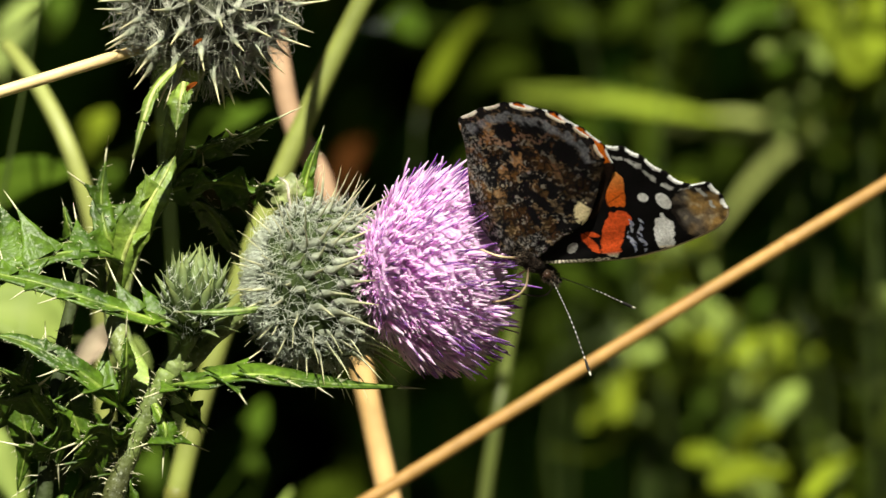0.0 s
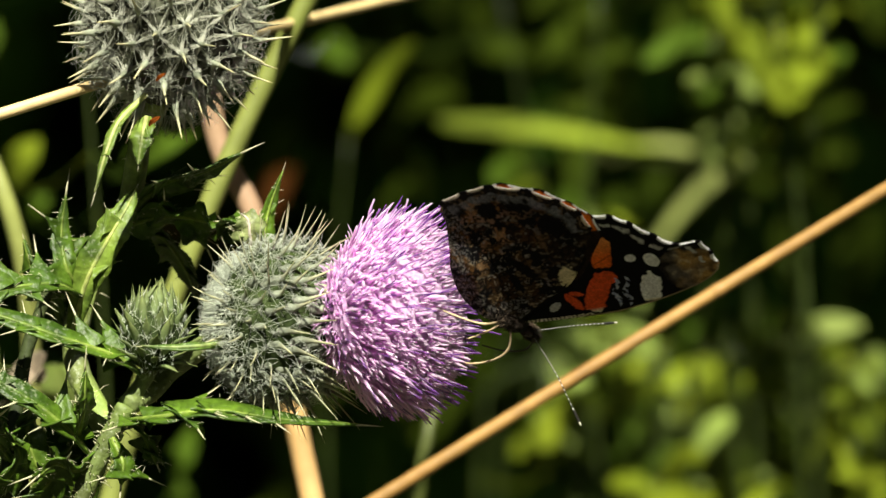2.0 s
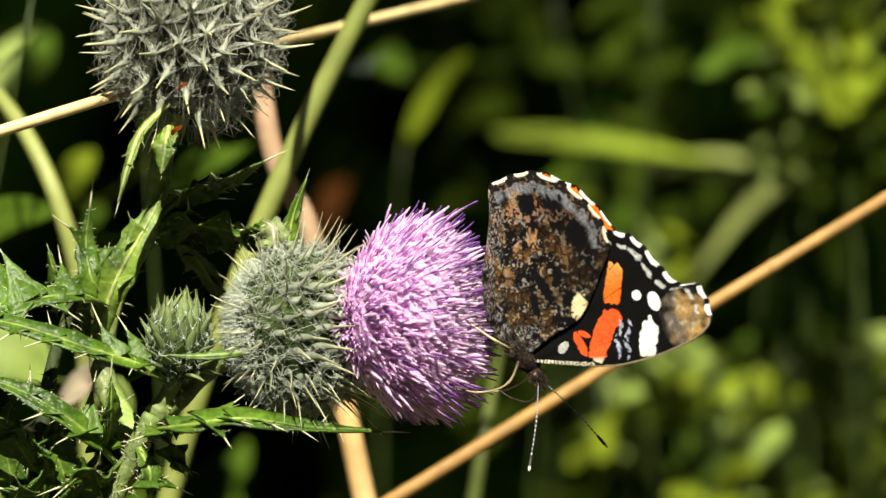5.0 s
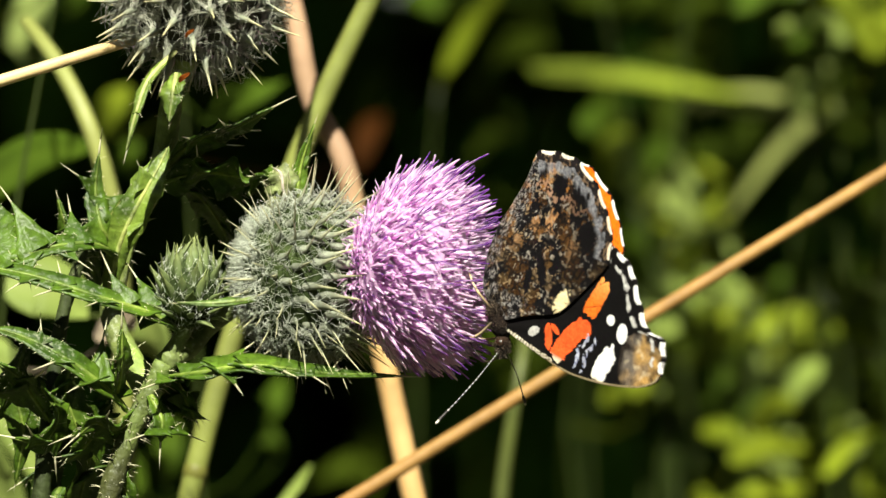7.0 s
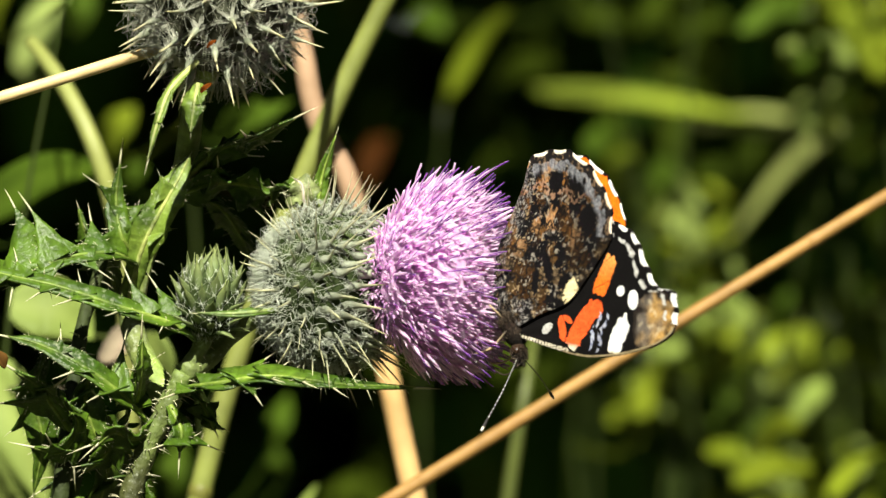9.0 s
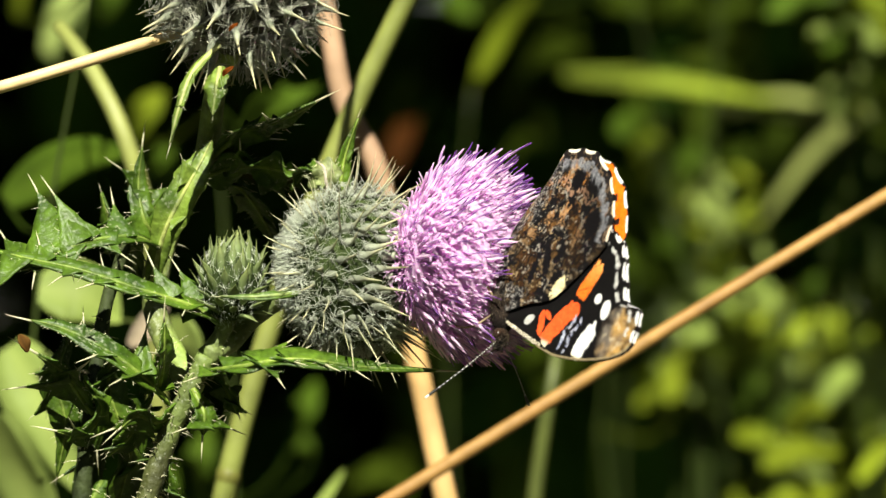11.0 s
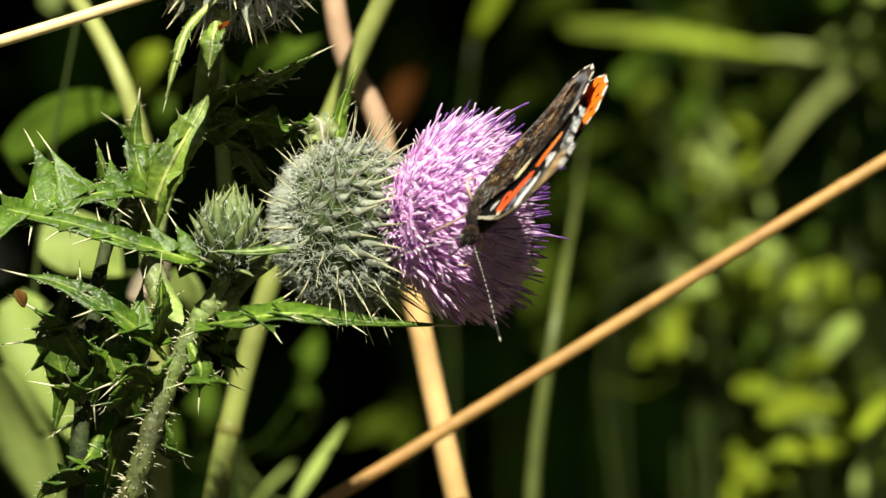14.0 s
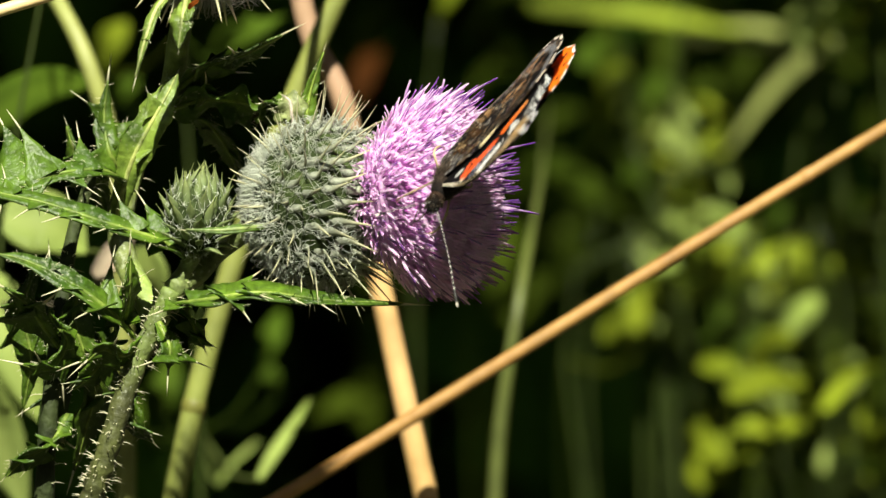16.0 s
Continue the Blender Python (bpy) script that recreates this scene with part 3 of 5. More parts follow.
def involucre(name, centre, axis, along, across, count, low, high, splay, size, web, seed, label, meshes, core=None, net=0.00010, bias=1.0, woolly=0.00005, taper=0.0, silk=None, strands=4, wild=0.06, hollow=1.0, ridge=1.10):
    """A spiny egg of bracts: centre, axis, half lengths; bracts from low to high along the axis (-1 to 1). bias above 1 gathers the hairs near the base."""
    rr = random.Random(seed)
    axis = axis.normalized()
    q = axis.to_track_quat("Z", "Y").to_matrix()
    b = Build()
    rows, sides = 20, 36
    grid = []
    for i in range(rows + 1):
        a = math.pi * i / rows
        z, r = -math.cos(a) * along, math.sin(a) * across
        if z > high * along:
            z = high * along
        grid.append([b.vert(centre + q @ Vector((r * math.cos(2 * math.pi * k / sides), r * math.sin(2 * math.pi * k / sides), z)) * hollow * (1 + 0.03 * math.sin(k * 5 + i * 3)), WHITE) for k in range(sides)])
    for r0, r1 in zip(grid, grid[1:]):
        for k in range(sides):
            b.f.append((r0[k], r0[(k + 1) % sides], r1[(k + 1) % sides], r1[k]))
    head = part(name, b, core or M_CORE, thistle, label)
    feet = []
    for i in range(count):
        z = low + (high - low) * (i + 0.5) / count
        a = i * 2.39996 + rr.uniform(-0.10, 0.10)
        r = math.sqrt(max(0.0, 1 - z * z))
        radial = Vector((math.cos(a), math.sin(a), 0))
        p = Vector((radial.x * r * across, radial.y * r * across, z * along)) * 0.96
        feet.append(p)
        nrm = Vector((radial.x * r / across, radial.y * r / across, z / along)).normalized()
        lean = splay[0] + (splay[1] - splay[0]) * (z - low) / (high - low)
        tang = (Vector((0, 0, 1)) - nrm * nrm.z).normalized()
        d = (tang * math.cos(radians(lean)) + nrm * math.sin(radians(lean)) + Vector((rr.uniform(-1, 1), rr.uniform(-1, 1), rr.uniform(-1, 1))) * 0.10).normalized()
        out = (nrm - d * d.dot(nrm)).normalized()
        if lean > 90:
            out = -out
        m3 = q @ Matrix((out.cross(d), out, d)).transposed()
        ob = part("bract", meshes[i % 3], None, head)
        ob.matrix_basis = Matrix.Translation(centre + q @ p) @ m3.to_4x4() @ Matrix.Scale(size * (1 - taper * max(0.0, 0.2 - z)) * rr.uniform(0.8, 1.15), 4)
    w = Build()
    # silk between neighbouring bracts leaves a net with open meshes
    for i in range(count):
        near = sorted((k for k in (i + 5, i + 8, i + 13, i + 21, i + 34) if k < count), key=lambda k: (feet[k] - feet[i]).length)[:3]
        for k in near:
            a, e = feet[i] * ridge, feet[k] * ridge
            mid = (a + e) * 0.5
            for strand in range(strands):
                j = Vector((rr.uniform(-1, 1), rr.uniform(-1, 1), rr.uniform(-1, 1))) * (a - e).length * wild
                lift = 1.05 - 0.14 * strand / strands
                w.tube([centre + q @ v for v in (a * (1.10 - 0.20 * strand / strands), a.lerp(mid, 0.55) * lift + j * 0.5, mid * (lift - 0.05) + j, e.lerp(mid, 0.55) * lift + j * 0.5, e * (1.10 - 0.20 * strand / strands))], [net * 1.9, net * 0.9, net * 0.6, net * 0.9, net * 1.9], 4, cap=False)
    for i in range(web):
        z = low + (high * 0.98 - low) * rr.random() ** bias
        a = rr.uniform(0, 6.283)
        pts = []
        da, dz = rr.gauss(0, 0.16), rr.uniform(-0.5, 0.5)
        for k in range(5):
            zz = max(-0.99, min(high, z + dz * k / 4))
            r = math.sqrt(1 - zz * zz)
            hgt = 1.03 + 0.20 * math.sin(math.pi * k / 4) * rr.uniform(0.2, 1.3)
            pts.append(centre + q @ (Vector((math.cos(a + da * k / 4) * r * across, math.sin(a + da * k / 4) * r * across, zz * along)) * hgt))
        w.tube(pts, rr.uniform(0.6, 1.2) * woolly, 3, cap=False)
    tagged(part("cobweb", w, silk or M_WEB, head, "white cobweb hairs"), kind="stuff")
    return head


FLOWER_AXIS = Vector((0.96, -0.26, 0.02)).normalized()
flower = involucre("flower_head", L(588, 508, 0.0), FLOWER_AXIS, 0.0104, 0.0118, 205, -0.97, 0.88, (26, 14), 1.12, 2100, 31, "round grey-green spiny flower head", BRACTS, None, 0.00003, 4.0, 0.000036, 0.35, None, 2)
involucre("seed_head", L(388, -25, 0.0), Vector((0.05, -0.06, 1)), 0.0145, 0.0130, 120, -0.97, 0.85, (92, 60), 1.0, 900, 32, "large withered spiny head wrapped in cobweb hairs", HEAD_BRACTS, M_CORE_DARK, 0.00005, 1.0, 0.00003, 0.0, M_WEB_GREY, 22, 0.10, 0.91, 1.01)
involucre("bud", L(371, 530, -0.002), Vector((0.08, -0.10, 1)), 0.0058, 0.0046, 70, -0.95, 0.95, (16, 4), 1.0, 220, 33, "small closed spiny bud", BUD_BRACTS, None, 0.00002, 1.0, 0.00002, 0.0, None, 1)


def floret_mesh(name, length, bend, curl, style):
    """A slender tube that widens into a bell; style: the reach of the dark purple tip."""
    b = Build()
    pts, rad, col = [], [], []
    for u, w in ((0, 0.5), (0.45, 0.7), (0.66, 1.15), (0.78, 1.1), (0.86, 0.50 if style > 0.5 else 0.95), (0.93, 0.42 if style > 0.5 else 0.72), (1.0, 0.30 if style > 0.5 else 0.30)):
        c = max(0.0, u - 0.66) / 0.34
        pts.append(Vector((curl * c * c * length, bend * u * u * length, u * length)))
        rad.append(0.00031 * w)
        k = style * max(0.0, min(1.0, (u - 0.84) / 0.03))
        col.append(mixc((1, 1, 1), (0.12, 0.05, 0.26), k))
    b.tube(pts, rad, 4, col, cap=True)
    return b


FLORETS = [floret_mesh("floret", 0.0176, 0.04, 0.02, 0.0), floret_mesh("floret", 0.0178, 0.03, -0.03, 0.0), floret_mesh("floret", 0.0172, -0.05, 0.04, 0.0), floret_mesh("floret", 0.0206, 0.05, 0.03, 1.0), floret_mesh("floret", 0.0150, -0.16, 0.26, 0.1)]
FLORET_MESHES = [b.mesh("floret", M_FLORET) for b in FLORETS]
rr = random.Random(40)
DOME_AXIS = Vector((0.955, -0.28, 0.05)).normalized()
dome_turn = DOME_AXIS.to_track_quat("Z", "Y").to_matrix()
dome_back = dome_turn.transposed()
TOWARDS = Vector((dome_back @ Vector((0, -1, 0))).xy).normalized()
dome_at = L(710, 496, 0.0)


def dome_reach(pol, a):
    """How far the florets reach at this angle from the axis."""
    e = math.degrees(pol)
    facing = max(0.0, math.cos(a) * TOWARDS.x + math.sin(a) * TOWARDS.y)
    flank = max(0.0, e - 42) / 45
    return 0.96 + 0.05 * min(e, 42) / 42 - (0.60 - 0.38 * facing) * flank


def dome_foot(pol, a):
    r = 0.0036 * math.sin(min(pol, math.pi / 2))
    facing = max(0.0, math.cos(a) * TOWARDS.x + math.sin(a) * TOWARDS.y)
    return Vector((math.cos(a) * r, math.sin(a) * r, 0.0026 * facing * math.sin(pol)))


def dome_limit(a):
    facing = math.cos(a) * TOWARDS.x + math.sin(a) * TOWARDS.y
    return 80 + 24 * max(0.0, facing) ** 1.5


rest = Build()
# the packed lower tubes of the florets
grid = []
for i in range(29):
    row = []
    for k in range(110):
        a = 2 * math.pi * k / 110
        pol = radians(2 + (dome_limit(a) - 6) * i / 28)
        d = Vector((math.cos(a) * math.sin(pol), math.sin(a) * math.sin(pol), math.cos(pol)))
        v = rr.uniform(0.9, 1.0)
        row.append(rest.vert(dome_at + dome_turn @ (d * 0.0175 * (0.935 - 0.12 * max(0.0, math.degrees(pol) - 45) / 50) * dome_reach(pol, a) * rr.uniform(0.96, 1.03) + dome_foot(pol, a)), (v, 0.94 * v, v)))
    grid.append(row)
for r0, r1 in zip(grid, grid[1:]):
    for k in range(110):
        rest.f.append((r0[k], r1[k], r1[(k + 1) % 110], r0[(k + 1) % 110]))
rest.f.append(tuple(grid[0]))
count = 6200
for i in range(count):
    a = i * 2.39996 + rr.uniform(-0.2, 0.2)
    lim = dome_limit(a)
    # evenly over the dome, with a fringe of short curled ones round its edge
    fringe = i % 9 == 0
    cosine = 1 - (1 - math.cos(radians(lim))) * (i + 0.5) / count
    polar = math.acos(cosine) if not fringe else radians(lim * rr.uniform(0.93, 1.06))
    r, z = math.sin(polar), math.cos(polar)
    d = dome_turn @ Vector((math.cos(a) * r, math.sin(a) * r, z))
    jitter = Vector((rr.uniform(-1, 1), rr.uniform(-1, 1), rr.uniform(-1, 1))) * (0.035 if not fringe else 0.14)
    k = rr.choice((0, 0, 0, 0, 1, 1, 2, 2, 0, 1, 3)) if not fringe else rr.choice((2, 4, 4, 0))
    size = dome_reach(polar, a) * rr.uniform(0.95, 1.0)
    if polar > radians(78):
        size *= 0.86
    if rr.random() < (0.02 if polar < radians(50) else 0.05):
        size *= 1.16
    # each floret leans forwards along its neighbours, like the bristles of a brush
    lean = dome_turn @ Vector((math.cos(a) * math.sin(polar * 0.74), math.sin(a) * math.sin(polar * 0.74), math.cos(polar * 0.74)))
    tip = dome_at + dome_turn @ dome_foot(polar, a) + d * 0.0176 * size
    way = (lean + jitter).normalized()
    m = aim(tip - way * 0.0176 * size, way, rr.uniform(0, 6.28), size)
    if i % 21 == 1:
        ob = part("floret", FLORET_MESHES[k], None, flower)
        ob.matrix_basis = m
    else:
        o = len(rest.v)
        rest.v += [tuple(m @ Vector(q)) for q in FLORETS[k].v]
        v = rr.uniform(0.92, 1.06)
        rest.c += [(c[0] * v, c[1] * v, c[2] * v, 1) for c in FLORETS[k].c]
        rest.f += [tuple(o + q for q in f) for f in FLORETS[k].f]
# a few outer florets stand clear of the rest
for pts in ([(722, 372, 0.0), (734, 335, -0.001), (738, 312, -0.001), (746, 290, 0.0)], [(786, 372, 0.0), (797, 335, 0.0), (800, 312, 0.001), (806, 288, 0.001)], [(766, 372, 0.002), (772, 338, 0.003), (778, 318, 0.003), (787, 306, 0.003)]):
    b = Build()
    b.tube(smooth_path([L(*q) for q in pts], 12), [0.00022 - 0.00006 * i / 12 for i in range(13)], 5, [mixc((0.62, 0.52, 0.72), (0.80, 0.85, 0.85), (i - 9) / 3) for i in range(13)])
    part("floret", b, M_FLORET, flower)
tagged(part("floret_mass", rest, M_FLORET, flower, "dense pink-purple florets"), kind="stuff")


# ---- straws and stalks around the thistle ----
def stalk(name, pts, r0, r1, mat, label, category, n=30, node=None, tints=None):
    base = Vector(pts[0])
    base.z = 0
    ob = thing(name, base, label, category)
    b = Build()
    path = [p - base for p in smooth_path(pts, n)]
    rad = [r0 + (r1 - r0) * i / n for i in range(n + 1)]
    cols = [(tints(i / n) if tints else WHITE) for i in range(n + 1)]
    b.tube(path, rad, 9, cols)
    part("stalk", b, mat, ob)
    for k in node or ():
        nb = Build()
        t = (path[k + 1] - path[k - 1]).normalized()
        nb.tube([path[k] + t * 0.001 * q for q in (-1.6, -0.8, 0, 0.8, 1.6)], [rad[k] * q for q in (0.9, 1.05, 1.12, 1.05, 0.9)], 9, [(0.7, 0.62, 0.55)] * 5)
        part("node", nb, mat, ob, "swollen joint of the stalk")
    return ob


def down(p, dx=0.0, dy=0.0):
    return Vector((p.x + dx, p.y + dy, -0.01))


leaning_stalk = stalk("grass_stalk", [F(-4700, 4150, 0.09), F(-2000, 2520, 0.09), F(300, 1120, 0.09), F(690, 885, 0.09), F(1140, 608, 0.09), F(1330, 492, 0.09), F(1568, 348, 0.09), F(2000, 90, 0.085), F(2500, -180, 0.08)], 0.0013, 0.0010, M_STRAW, "dry tan grass stalk leaning across the weeds", "grass stalk", 60, (41,), tints=lambda u: (0.8, 0.72, 0.6))
stalk("grass_stalk", [down(F(775, 1100, 0.106)), F(770, 1050, 0.106), F(733, 882, 0.106), F(692, 690, 0.106), F(650, 500, 0.106), F(612, 310, 0.106), F(562, 215, 0.106), F(534, 82, 0.106), F(515, 0, 0.106), F(480, -150, 0.106)], 0.0021, 0.0018, M_PINK, "dry pinkish-tan grass stalk", "grass stalk", 54, (24,), tints=lambda u: mixc((0.88, 0.86, 0.54), (0.72, 0.72, 0.80), (u - 0.42) * 8))
stalk("grass_stalk", [down(F(300, 1200, 0.10)), F(300, 1150, 0.10), F(352, 882, 0.10), F(430, 600, 0.10), F(572, 230, 0.10), F(682, 0, 0.10), F(800, -220, 0.10)], 0.0021, 0.0017, M_GREENSTALK, "yellow-green grass stalk behind the thistle", "grass stalk", 50, (17,))
stalk("grass_stalk", [down(F(880, 1300, 0.22)), F(880, 1250, 0.22), F(900, 882, 0.22), F(930, 690, 0.22), F(957, 540, 0.25), F(973, 430, 0.36), F(985, 330, 0.48)], 0.0019, 0.0002, M_GREENSTALK, "thin green grass stalk", "grass stalk", 40, tints=lambda u: (0.42, 0.45, 0.42))
stalk("grass_stalk", [down(F(230, 1200, 0.14)), F(235, 1100, 0.14), F(228, 700, 0.13), F(204, 380, 0.12), F(165, 255, 0.12), F(118, 160, 0.125), F(80, 105, 0.13), F(55, 75, 0.135)], 0.0019, 0.0012, M_GREENSTALK, "pale bent grass stalk", "grass stalk", 40, tints=lambda u: (1.3, 1.25, 1.5))
straw = stalk("grass_straw", [down(F(-500, 500, -0.01)), F(-420, 300, -0.008), F(-200, 230, -0.004), F(0, 173, 0.0), F(245, 97, 0.004), F(450, 28, 0.04), F(680, -32, 0.115), F(900, -85, 0.15)], 0.0011, 0.0008, M_STRAW, "thin pale straw resting against the seed head", "straw", 50, tints=lambda u: (1.7, 2.1, 3.0))


# ---- weeds behind ----
def weed(name, x, d, leaves, label, seed, mat_stem=None, top=-100, extra=1):
    """Stem from the ground at x and leaves given as (x0, y0, x1, y1, half width, material, depth)."""
    rr = random.Random(seed)
    base = F(x, 441, d)
    base.z = 0
    ob = thing(name, base, label, "weed", "weeds behind the thistle")
    stem = smooth_path([Vector((0, 0, -0.01)), Vector((0.006, 0, 0.15)), F(x + rr.uniform(-60, 60), 600, d) - base, F(x + rr.uniform(-80, 80), top, d) - base], 20)
    b = Build()
    b.tube(stem, [0.0008 - 0.0005 * i / 20 for i in range(21)], 7, [(0.6, 0.6, 0.6) if mat_stem else (0.14, 0.19, 0.08)] * 21)
    part("stem", b, mat_stem or M_GREENSTALK, ob)
    more = []
    for x0, y0, x1, y1, hw, mat, dd in leaves:
        for _ in range(extra):
            k, a = rr.uniform(0.35, 0.75), rr.uniform(-1.0, 1.0)
            dx, dy = (x1 - x0) * k, (y1 - y0) * k
            dx, dy = dx * math.cos(a) - dy * math.sin(a), dx * math.sin(a) + dy * math.cos(a)
            sx, sy = x0 + rr.uniform(-70, 70), y0 + rr.uniform(-60, 60)
            length = math.hypot(dx, dy)
            f = min(1.0, 130 / max(length, 1))
            more.append((sx, sy, sx + dx * f, sy + dy * f, min(hw, 26) * rr.uniform(0.45, 0.9), rr.choice((mat, M_WEED, M_WEED, mat)), dd + rr.uniform(0.02, 0.14)))
    for x0, y0, x1, y1, hw, mat, dd in leaves + more:
        p0, p1 = F(x0, y0, dd) - base, F(x1, y1, dd + rr.uniform(-0.03, 0.03)) - base
        sag = Vector((0, rr.uniform(-0.01, 0.01), (p1 - p0).length * rr.uniform(0.0, 0.10)))
        pts = smooth_path([p0, p0.lerp(p1, 0.5) + sag, p1], 10)
        w = hw / K * (1 + dd / 1.2)
        widths = [w * math.sin(math.pi * min(1, 0.06 + 0.94 * i / 10) ** 0.8) ** 0.8 + 0.0001 for i in range(11)]
        lf = Build()
        nrm = Vector((-0.35 + rr.uniform(-0.25, 0.25), -0.8, 0.45 + rr.uniform(-0.3, 0.3)))
        lf.blade(pts, widths, nrm, 0.2, 0.0002, WHITE, (1.25, 1.2, 1.25), 0.08)
        near = min(stem, key=lambda q: (q - p0).length)
        lf.tube(smooth_path([near, near.lerp(p0, 0.6) + Vector((0, 0.004, -0.003)), p0], 6), 0.0004, 5, [(0.45, 0.45, 0.45)] * 7)
        part("leaf", lf, mat, ob)
    return ob


G, PA, YE, BR, BE = M_WEED, M_WEED_PALE, M_WEED_YELLOW, M_BROWN, M_BEIGE
weed("weed", 1230, 0.50, [
    (945, 161, 1335, 210, 20, M_WEED_LONG, 0.6), (1290, 200, 1440, 226, 10, M_WEED_DULL, 0.62), (1514, 207, 1290, 432, 18, M_WEED_DULL, 0.58),
    (1200, 372, 1228, 492, 26, PA, 0.5), (1215, 560, 1330, 570, 48, PA, 0.5), (1130, 440, 1160, 540, 30, G, 0.55),
    (1130, 740, 1185, 640, 30, YE, 0.5)], "green broad-leaved weed in sunlight", 51, extra=0)
weed("weed", 800, 0.52, [(795, 165, 905, 15, 22, YE, 0.5)], "single upright weed leaf in sunlight", 49, None, 175, 0)
weed("weed", 1120, 0.6, [
    (1085, 755, 1125, 715, 20, YE, 0.5), 
    (1040, 270, 1090, 235, 24, G, 0.55), (1150, 305, 1215, 330, 26, G, 0.6), (740, 20, 790, 60, 26, G, 0.6)], "green weed in the shade", 52, extra=0)
weed("weed", 1440, 0.5, [
    (1340, 620, 1580, 650, 34, YE, 0.5), (1492, 596, 1510, 455, 22, PA, 0.5), (1415, 605, 1465, 535, 18, PA, 0.52), (1390, 700, 1480, 740, 36, PA, 0.5),
    (1300, 850, 1440, 835, 30, YE, 0.43), (1470, 880, 1570, 800, 20, YE, 0.42), (1405, 745, 1480, 660, 26, PA, 0.47), (1340, 800, 1420, 760, 22, YE, 0.44), (1290, 960, 1430, 900, 32, YE, 0.44), (1300, 780, 1400, 760, 30, G, 0.55)], "yellow-green weed in sunlight", 53)
weed("weed", 1560, 0.42, [
    (1462, 10, 1520, 66, 28, YE, 0.42), (1535, 60, 1570, 140, 30, YE, 0.42), (1510, 110, 1445, 70, 22, PA, 0.44), (1480, 195, 1520, 235, 16, PA, 0.46), (1430, 205, 1465, 175, 16, PA, 0.46), (1310, 60, 1450, -10, 22, G, 0.5),
    (1600, 60, 1560, 120, 34, YE, 0.42), (1420, 120, 1500, 60, 28, G, 0.45)], "pale flowering weed in sunlight", 54, None, -300)
weed("weed", 1640, 0.44, [
    (1420, -60, 1470, 10, 26, YE, 0.42), (1500, 80, 1600, 140, 28, YE, 0.42), (1560, -40, 1610, 30, 28, YE, 0.43), (1600, 120, 1640, 50, 24, YE, 0.43),
    (1430, -70, 1570, -120, 26, YE, 0.44), (1650, 700, 1580, 800, 40, YE, 0.46), (1560, 560, 1700, 520, 28, PA, 0.5), (1600, 640, 1740, 700, 32, YE, 0.5), (1580, 740, 1690, 800, 30, YE, 0.5), (1710, 560, 1745, 680, 26, PA, 0.5), (1640, 850, 1740, 780, 30, YE, 0.48), (1660, 600, 1610, 700, 24, PA, 0.5)], "tall yellow-green weed in sunlight", 57, None, -400)
weed("weed", 1180, 0.52, [
    (1500, 985, 1610, 900, 40, G, 0.5), (1240, 1005, 1340, 930, 34, YE, 0.5), (1380, 960, 1470, 900, 36, G, 0.52),
    (1170, 620, 1240, 640, 26, YE, 0.5), (1330, 650, 1260, 760, 26, G, 0.55),
    (1400, 600, 1360, 700, 24, YE, 0.54), (1500, 700, 1540, 620, 28, YE, 0.5)], "low leafy weed with small yellow-green leaves", 58, None, 400)
clump = random.Random(5)
for k, (cx, cy, n, far) in enumerate(((1250, 560, 8, 0.50), (1110, 740, 2, 0.52), (1390, 840, 13, 0.50), (1490, 800, 14, 0.50), (1150, 680, 8, 0.54), (1100, 355, 3, 0.6), (1165, 330, 3, 0.6), (1545, 80, 12, 0.46), (1480, 45, 9, 0.46), (1450, 200, 5, 0.48), (1610, 30, 8, 0.46), (1235, 560, 6, 0.5), (1215, 430, 7, 0.52), (1240, 480, 5, 0.52), (1430, 660, 6, 0.58), (1600, 640, 6, 0.5), (1330, 920, 8, 0.5), (1520, 960, 8, 0.5), (1650, 860, 8, 0.5), (1330, 590, 3, 0.6), (1620, 560, 10, 0.5), (1700, 640, 12, 0.5), (1640, 760, 12, 0.5), (1720, 820, 10, 0.5), (1290, 600, 6, 0.5), (1450, 650, 7, 0.5), (1540, 690, 6, 0.52))):
    small = []
    for _ in range(n):
        x, y, a, le = cx + clump.gauss(0, 38), cy + clump.gauss(0, 34), clump.uniform(0, 6.28), clump.uniform(30, 80)
        small.append((x, y, x + le * math.cos(a), y + le * math.sin(a), clump.uniform(8, 16), clump.choice((YE, YE, YE, PA)), far + clump.uniform(-0.03, 0.03)))
    weed("weed", cx, far, small, "slender weed with small sunlit leaves", 80 + k, None, cy - 60, 0)
# darkened leaves stand in for the dim shade between the weeds and the hedge
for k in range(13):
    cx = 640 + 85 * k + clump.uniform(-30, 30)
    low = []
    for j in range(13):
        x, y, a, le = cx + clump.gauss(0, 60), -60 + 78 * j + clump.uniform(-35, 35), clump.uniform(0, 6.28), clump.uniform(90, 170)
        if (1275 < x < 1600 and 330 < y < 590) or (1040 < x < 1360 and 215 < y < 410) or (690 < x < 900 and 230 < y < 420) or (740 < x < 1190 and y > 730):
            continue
        low.append((x, y, x + le * math.cos(a), y + le * math.sin(a), clump.uniform(18, 34), M_WEED_SHADED, 0.70 + clump.uniform(-0.05, 0.08)))
    weed("weed", cx, 0.72, low, "weed filling the gaps near the hedge, shade put into its dark green", 120 + k, M_WEED_SHADED, -60, 0)
